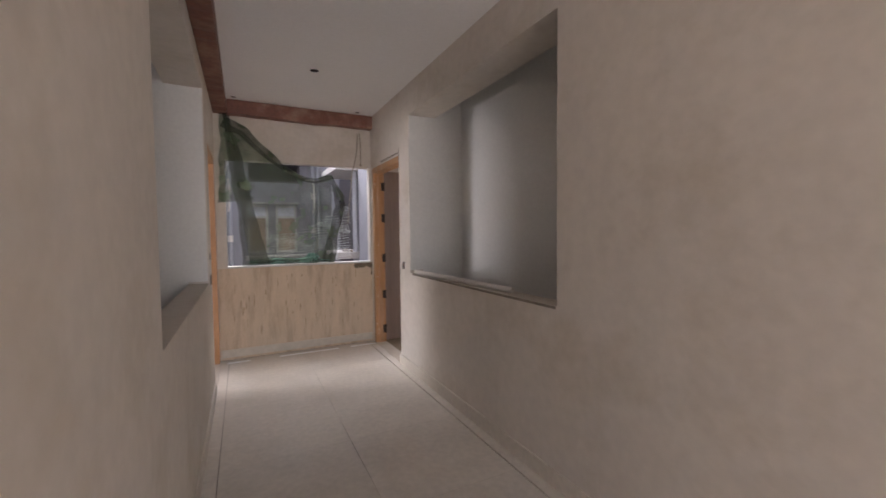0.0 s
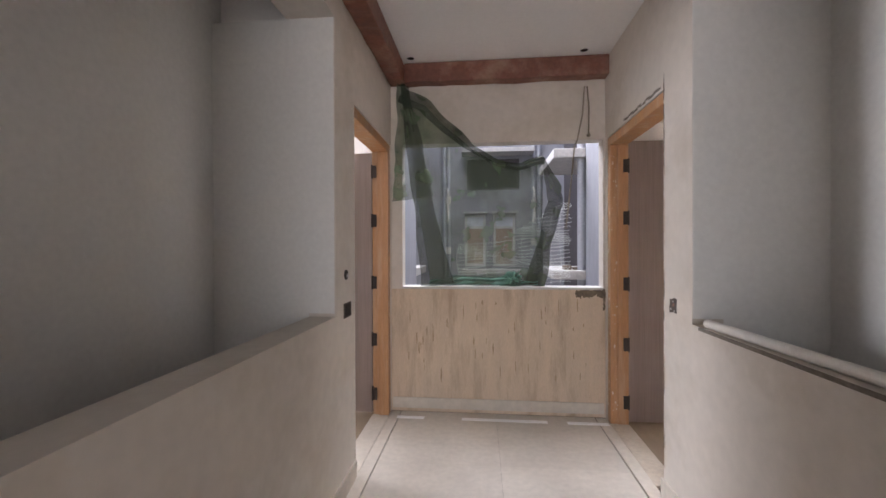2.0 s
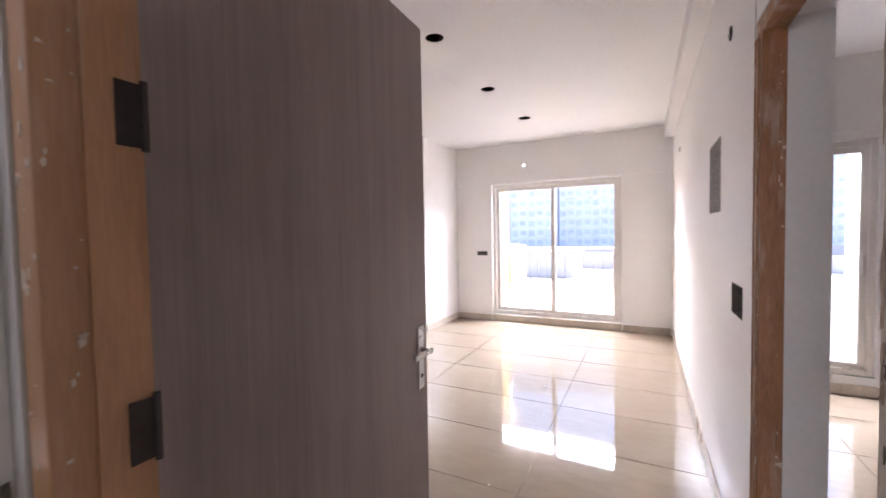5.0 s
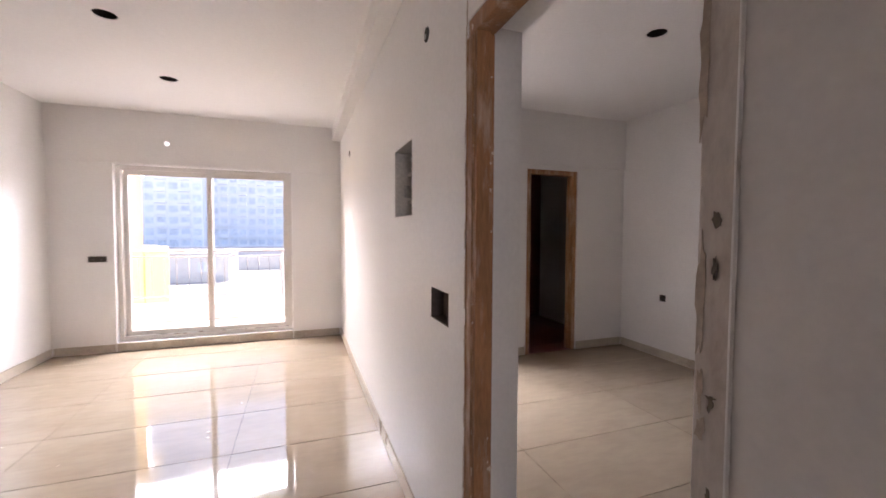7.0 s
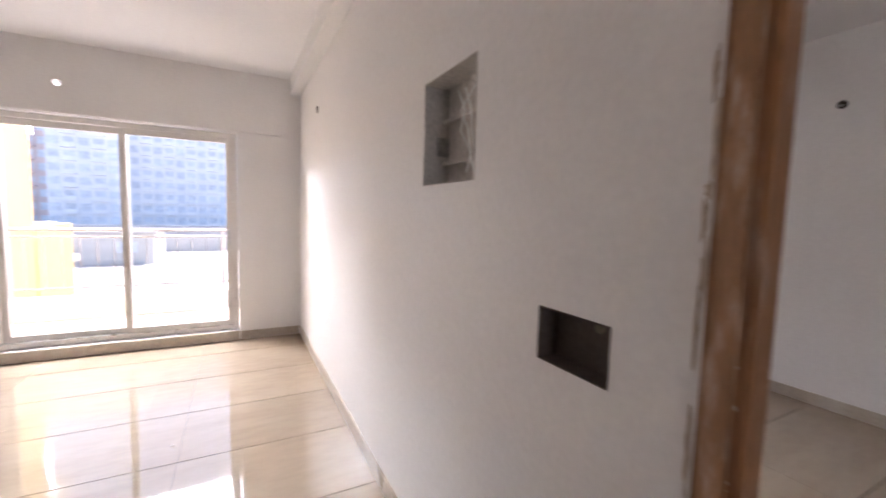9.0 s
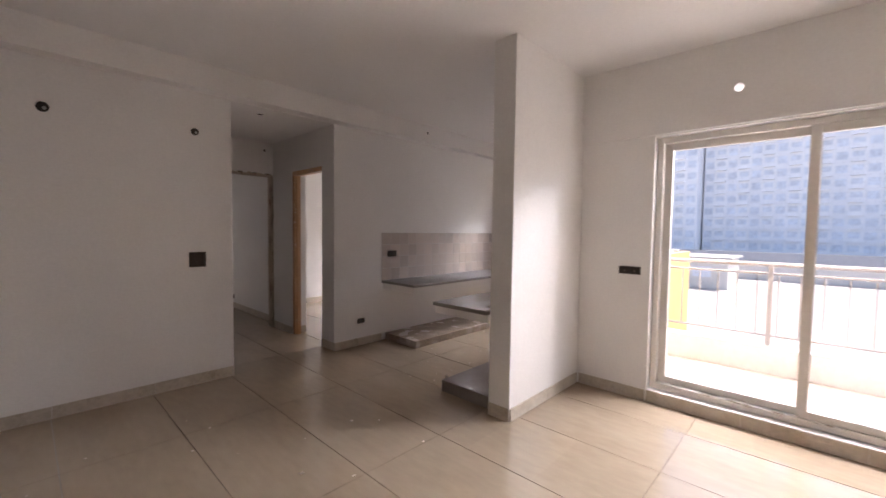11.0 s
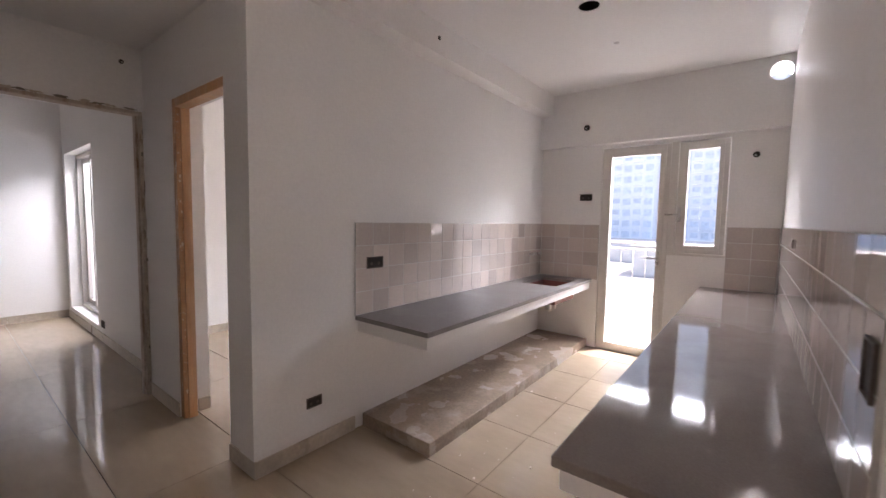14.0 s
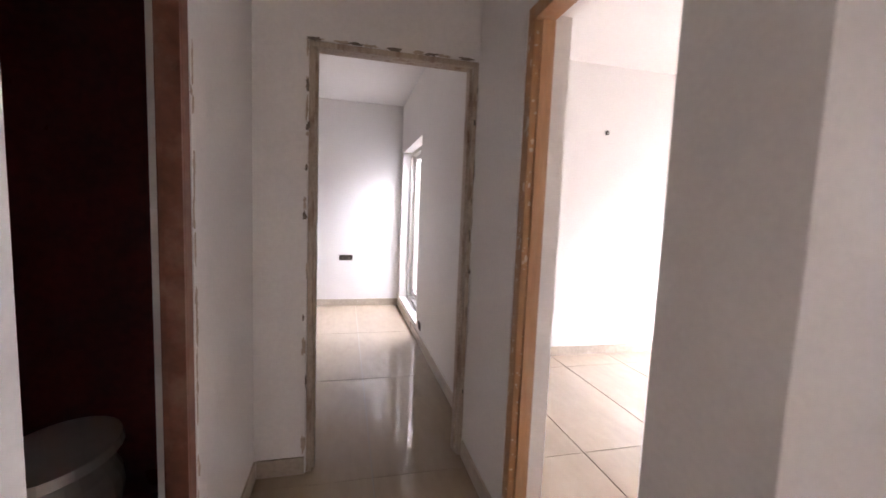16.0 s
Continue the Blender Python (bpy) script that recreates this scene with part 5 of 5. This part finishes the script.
chips("patches", edge(1, 4.535, 1, 3.607, 1.0, 2.0, 0.016, 0.16, 0.85, rnd), M_PATCH, "door_frame_bedroom", "bare brown wood showing through", 4)
chips("smears", [(1, 4.5365, 1, 3.588, z, w, h) for z, w, h in ((1.40, 0.016, 0.022), (1.335, 0.007, 0.035), (1.16, 0.014, 0.006), (1.15, 0.009, 0.022), (1.02, 0.008, 0.03), (1.93, 0.012, 0.016))], M_CHIP, "door_frame_bedroom", "dark chips in the plaster", 41)
chips("smears", edge(1, 4.54, 1, 4.428, 0.1, 2.05, 0.010, 0.09, 0.6, rnd), M_PATCH, "wall_living_south", "rough broken plaster edge", 14)
spots = edge(1, 11.54, -1, 6.782, 0.1, 2.1, 0.018, 0.08, 0.6, rnd) + edge(1, 11.54, -1, 7.605, 0.1, 2.1, 0.012, 0.07, 0.6, rnd)
spots += [(1, 11.54, -1, 6.82 + 0.06 * k, 2.106, 0.08, 0.018) for k in range(13)]
chips("patches", spots[::2], M_PATCH, "wall_passage_end", "brown patches of broken plaster", 6)
chips("smears", [(a, f - 0.0008, s, u, z, w, h) for a, f, s, u, z, w, h in spots[1::3]], M_CHIP, "wall_passage_end", "dark chipped plaster", 7)
chips("patches", edge(0, 6.55, 1, 10.808, 0.1, 2.1, 0.014, 0.08, 0.6, rnd), M_PATCH, "wall_passage_left", "broken plaster edge by the frame", 8)
spots = [(1, 5.71, -1, 2.945 - 0.2 * rnd.random() ** 1.5, 1.0 - 0.025 * rnd.random(), 0.05 + 0.03 * rnd.random(), 0.03 + 0.05 * rnd.random()) for k in range(16)]
spots += [(1, 5.71, -1, 2.952, 0.99 - 0.03 * k, 0.022, 0.05) for k in range(5)]
chips("damp_stains", [(a, f - 0.0005 * (k % 5), s, u, z, w, h) for k, (a, f, s, u, z, w, h) in enumerate(spots)], M_SOOT, "wall_parapet", "dark damp patch at the parapet's corner", 9)
spots = [(1, 5.71, -1, 1.36 + 1.5 * rnd.random(), 0.3 + 0.62 * rnd.random(), 0.006 + 0.009 * rnd.random(), 0.03 + 0.10 * rnd.random()) for k in range(44)]
chips("drips", [(a, f - 0.0005 * (k % 3), s, u, z, w, h) for k, (a, f, s, u, z, w, h) in enumerate(spots)], M_DRIP, "wall_parapet", "brown drip marks on the parapet", 10)
# Strips on the floor; the light from under the parapet is their colour
for x0, x1 in ((1.31, 1.53), (1.83, 2.49), (2.64, 2.95)):
    bm = box((x0, 5.56, 0.0), (x1, 5.605, 0.004), 0.0015)
    thing("slit_light_strip", bm, M_SLIT_LIGHT, "floor strip by the parapet, painted white for light through slits", "fillet", "cement fillets", kind="structure")

def spatter(frame_name, rows, n, seed):
    """White paint spots on a frame's faces: rows of (axis, face, sign, u0, u1)."""
    rnd = random.Random(seed)
    out = []
    for a, f, s, u0, u1 in rows:
        for k in range(n):
            w = 0.004 + 0.014 * rnd.random() ** 2
            out.append((a, f, s, u0 + (u1 - u0) * rnd.random(), 0.1 + 1.95 * rnd.random(), w, w * (0.7 + 2.2 * rnd.random() ** 2)))
    chips("paint_spots", out, M_SPOT, frame_name, "white paint and plaster spots", seed)


M_SPOT = mat("dried_paint_spot", (0.66, 0.54, 0.42), 0.7, vary=0.12, scale=20, fine=80, bump=0.2)
spatter("door_frame_entrance", ((1, 5.60, -1, 2.975, 3.02), (0, XR + 0.004, -1, 5.606, 5.66)), 46, 21)
spatter("door_frame_left_flat", ((1, 5.62, -1, 1.18, 1.23), (0, XL - 0.004, 1, 5.626, 5.68)), 26, 22)
spatter("door_frame_second_bedroom", ((1, 10.933, -1, 7.62, 7.65), (0, 7.617, -1, 10.94, 10.985)), 50, 23)
spatter("door_frame_bedroom", ((1, 4.538, 1, 4.37, 4.412), (0, 4.363, -1, 4.475, 4.53)), 95, 24)

rnd = random.Random(31)
bm = bmesh.new()
for k in range(90):
    x, y = (7.7 + 1.9 * rnd.random(), 8.45 + 0.9 * rnd.random()) if k < 50 else (4.2 + 3.2 * rnd.random(), 5.2 + 4.4 * rnd.random())
    s = 0.0025 + 0.008 * rnd.random() ** 3
    bmesh.ops.create_icosphere(bm, subdivisions=1, radius=s, matrix=Matrix.Translation((x, y, s * 0.3)) @ Matrix.Diagonal((1 + rnd.random(), 0.6 + rnd.random(), 0.45, 1)))
thing("plaster_crumbs", bm, M_SPOT, "small plaster crumbs and paint drops on the floor", "debris", kind="stuff")

# -- pieces: tiles and skirtings --
unit = mesh_of("floor_tile", box((0, 0, -0.011), (1, 1, 0)), M_TILE)
unit_corr = mesh_of("corridor_tile", box((0, 0, -0.011), (1, 1, 0)), M_CORRFLOOR)
unit_bath = mesh_of("bath_tile", box((0, 0, -0.011), (1, 1, 0)), M_BATH)


def lay(parent, mesh, x0, x1, y0, y1, px, py, ox, oy, gap=0.003):
    """Floor tiles on a grid with origin (ox, oy), cut at the room's edges."""
    i0, i1 = math.floor((x0 - ox) / px), math.ceil((x1 - ox) / px)
    j0, j1 = math.floor((y0 - oy) / py), math.ceil((y1 - oy) / py)
    for i in range(i0, i1):
        for j in range(j0, j1):
            a, b = max(x0, ox + i * px + gap), min(x1, ox + (i + 1) * px - gap)
            c, d = max(y0, oy + j * py + gap / 2), min(y1, oy + (j + 1) * py - gap / 2)
            if b - a > 0.01 and d - c > 0.01:
                ob = new("tile", mesh)
                ob.parent = parent
                ob.location, ob.scale = (a, c, 0), (b - a, d - c, 1)


ff, fb, fc = bpy.data.objects["floor_flat"], bpy.data.objects["floor_bedroom"], bpy.data.objects["floor_corridor"]
PX, PY, OX, OY = 0.597, 1.194, 7.12, 9.05
for x0, x1, y0, y1 in ((3.10, 8.70, 4.54, 5.71), (3.36, 8.70, 5.71, 7.15), (4.10, 8.70, 7.15, 7.62), (4.10, 7.605, 7.62, 9.97), (7.605, 11.03, 7.81, 9.97), (6.55, 7.615, 9.97, 11.54), (4.35, 7.71, 11.66, 15.10),
                       (7.80, 11.03, 10.12, 12.90), (6.79, 7.613, 11.54, 11.66), (7.615, 7.80, 10.25, 10.99), (3.56, 4.42, 4.34, 4.54)):
    lay(ff, unit, x0, x1, y0, y1, PX, PY, OX, OY)
lay(ff, unit_bath, 5.1, 6.55, 10.12, 11.52, 0.3, 0.3, 5.1, 10.12)
lay(fb, unit, 3.64, 7.10, 1.29, 4.34, PX, PY, 4.77, 0.15)
lay(fb, unit_bath, 7.10, 8.9, 1.29, 2.9, 0.3, 0.3, 7.1, 1.29)
lay(fc, unit_corr, XL + 0.085, XR - 0.085, -3.0, 5.705, 0.775, 0.775, XL + 0.085, 5.705, 0.0012)
lay(fc, unit_corr, XL, XL + 0.08, -3.0, 5.705, 0.8, 1.2, XL, 5.7)
lay(fc, unit_corr, XR - 0.08, XR, -3.0, 5.705, 0.8, 1.2, XR - 0.08, 5.7)
lay(fc, unit_corr, 1.10, XL, 4.76, 5.68, 0.8, 1.2, 1.1, 4.76)

unit_skirt = mesh_of("skirting_tile", box((0, 0, 0), (1, 1, 1)), M_SKIRT)
unit_skirt_c = mesh_of("skirting_tile_cream", box((0, 0, 0), (1, 1, 1)), M_CORRFLOOR)


def skirting(name, axis, face, sign, u0, u1, h=0.09, mesh=None, step=0.6, t=0.011):
    """A row of skirting tiles along a wall; axis is the wall's normal, sign the side of the room."""
    root = empty(name, (0, 0, 0), "grey-beige stone skirting along the wall", "skirting", kind="structure")
    n = max(1, round((u1 - u0) / step))
    for k in range(n):
        a, b = u0 + (u1 - u0) * k / n + 0.001, u0 + (u1 - u0) * (k + 1) / n - 0.001
        ob = new("skirting_tile", mesh or unit_skirt)
        ob.parent = root
        lo = face + 0.001 * sign if sign > 0 else face - t
        dh = 0.002 * math.sin(7.3 * k + face)
        if axis == 0:
            ob.location, ob.scale = (lo, a, 0), (t - 0.001, b - a, h + dh)
        else:
            ob.location, ob.scale = (a, lo, 0), (b - a, t - 0.001, h + dh)
    return root


skirting("baseboard_living_south", 1, 4.54, 1, 4.43, 8.69)
skirting("baseboard_living_east_a", 0, 8.70, -1, 4.56, 5.14)
skirting("baseboard_living_east_b", 0, 8.70, -1, 7.04, 7.60)
skirting("baseboard_living_door", 0, 8.70, -1, 5.15, 7.03, h=0.098)
skirting("baseboard_partition", 1, 7.625, -1, 7.61, 8.685)
skirting("baseboard_partition_end", 0, 7.605, -1, 7.63, 7.808)
skirting("baseboard_north_a", 1, 9.97, -1, 4.12, 6.55)
skirting("baseboard_north_b", 1, 9.97, -1, 7.605, 8.26)
skirting("baseboard_passage_right_a", 0, 7.615, -1, 9.965, 10.25)
skirting("baseboard_passage_right_b", 0, 7.615, -1, 10.99, 11.53)
skirting("baseboard_passage_left", 0, 6.55, 1, 10.805, 11.53)
skirting("baseboard_passage_end", 1, 11.54, -1, 6.562, 6.785)
skirting("baseboard_kitchen_east", 0, 11.03, -1, 8.36, 8.65)
skirting("baseboard_bedroom_south", 1, 1.29, 1, 3.655, 7.09)
skirting("baseboard_bedroom_east_a", 0, 7.10, -1, 1.31, 1.97)
skirting("baseboard_bedroom_east_b", 0, 7.10, -1, 2.67, 4.33)
skirting("baseboard_bedroom_west", 0, 3.64, 1, 1.31, 4.33)
skirting("baseboard_far_north", 1, 15.10, -1, 4.37, 7.70)
skirting("baseboard_far_east", 0, 7.71, -1, 11.68, 15.09)
skirting("baseboard_second_north", 1, 12.90, -1, 7.97, 11.02)
skirting("baseboard_second_reveal", 1, 10.99, -1, 7.722, 7.80)
skirting("baseboard_parapet", 1, 5.71, -1, 1.25, 2.95, h=0.10, mesh=unit_skirt_c, step=0.58)
skirting("baseboard_corridor_right", 0, XR, -1, -2.9, 4.72, h=0.10, mesh=unit_skirt_c)
skirting("baseboard_corridor_left", 0, XL, 1, -2.9, 4.74, h=0.10, mesh=unit_skirt_c)
for ob in bpy.data.objects["baseboard_parapet"].children:
    ob.location.z, ob.scale.z = 0.03, 0.085

g = box((0, 0, 0), (0.1445, 0.007, 0.1445), 0.002)
unit_bs = mesh_of("wall_tile", g, M_TILE_A)


def backsplash(name, axis, face, sign, u0, u1, z0, z1, label):
    root = empty(name, (0, 0, 0), label, "backsplash", kind="structure")
    g = box((face, u0, z0) if axis == 0 else (u0, face, z0), (face + sign * 0.0095, u1, z1) if axis == 0 else (u1, face + sign * 0.0095, z1))
    part("grout_bed", g, M_CURB, root)
    nu, nz = round((u1 - u0) / 0.148), round((z1 - z0) / 0.148)
    du, dz = (u1 - u0) / nu, (z1 - z0) / nz
    for i in range(nu):
        for j in range(nz):
            ob = new("tile", unit_bs)
            ob.parent = root
            u, z = u0 + i * du + 0.0025, z0 + j * dz + 0.0025
            s = ((du - 0.005) / 0.1445, 1, (dz - 0.005) / 0.1445)
            ob.scale = s
            if axis == 1:
                ob.location = (u, face + 0.004 * sign if sign > 0 else face - 0.011, z)
            else:
                ob.rotation_euler = (0, 0, radians(90))
                ob.location = (face - 0.004 if sign < 0 else face + 0.011, u, z)
    return root


backsplash("backsplash_north", 1, 9.97, -1, 8.262, 11.028, 0.746, 1.336, "glossy beige square wall tiles above the counter")
backsplash("backsplash_east_a", 0, 11.03, -1, 9.305, 9.955, 0.746, 1.336, "glossy beige square wall tiles beside the kitchen door")
backsplash("backsplash_east_b", 0, 11.03, -1, 7.825, 8.19, 0.783, 1.34, "glossy beige square wall tiles beside the kitchen window")
backsplash("backsplash_partition", 1, 7.81, 1, 7.62, 11.015, 0.783, 1.35, "glossy beige square wall tiles above the side counter")
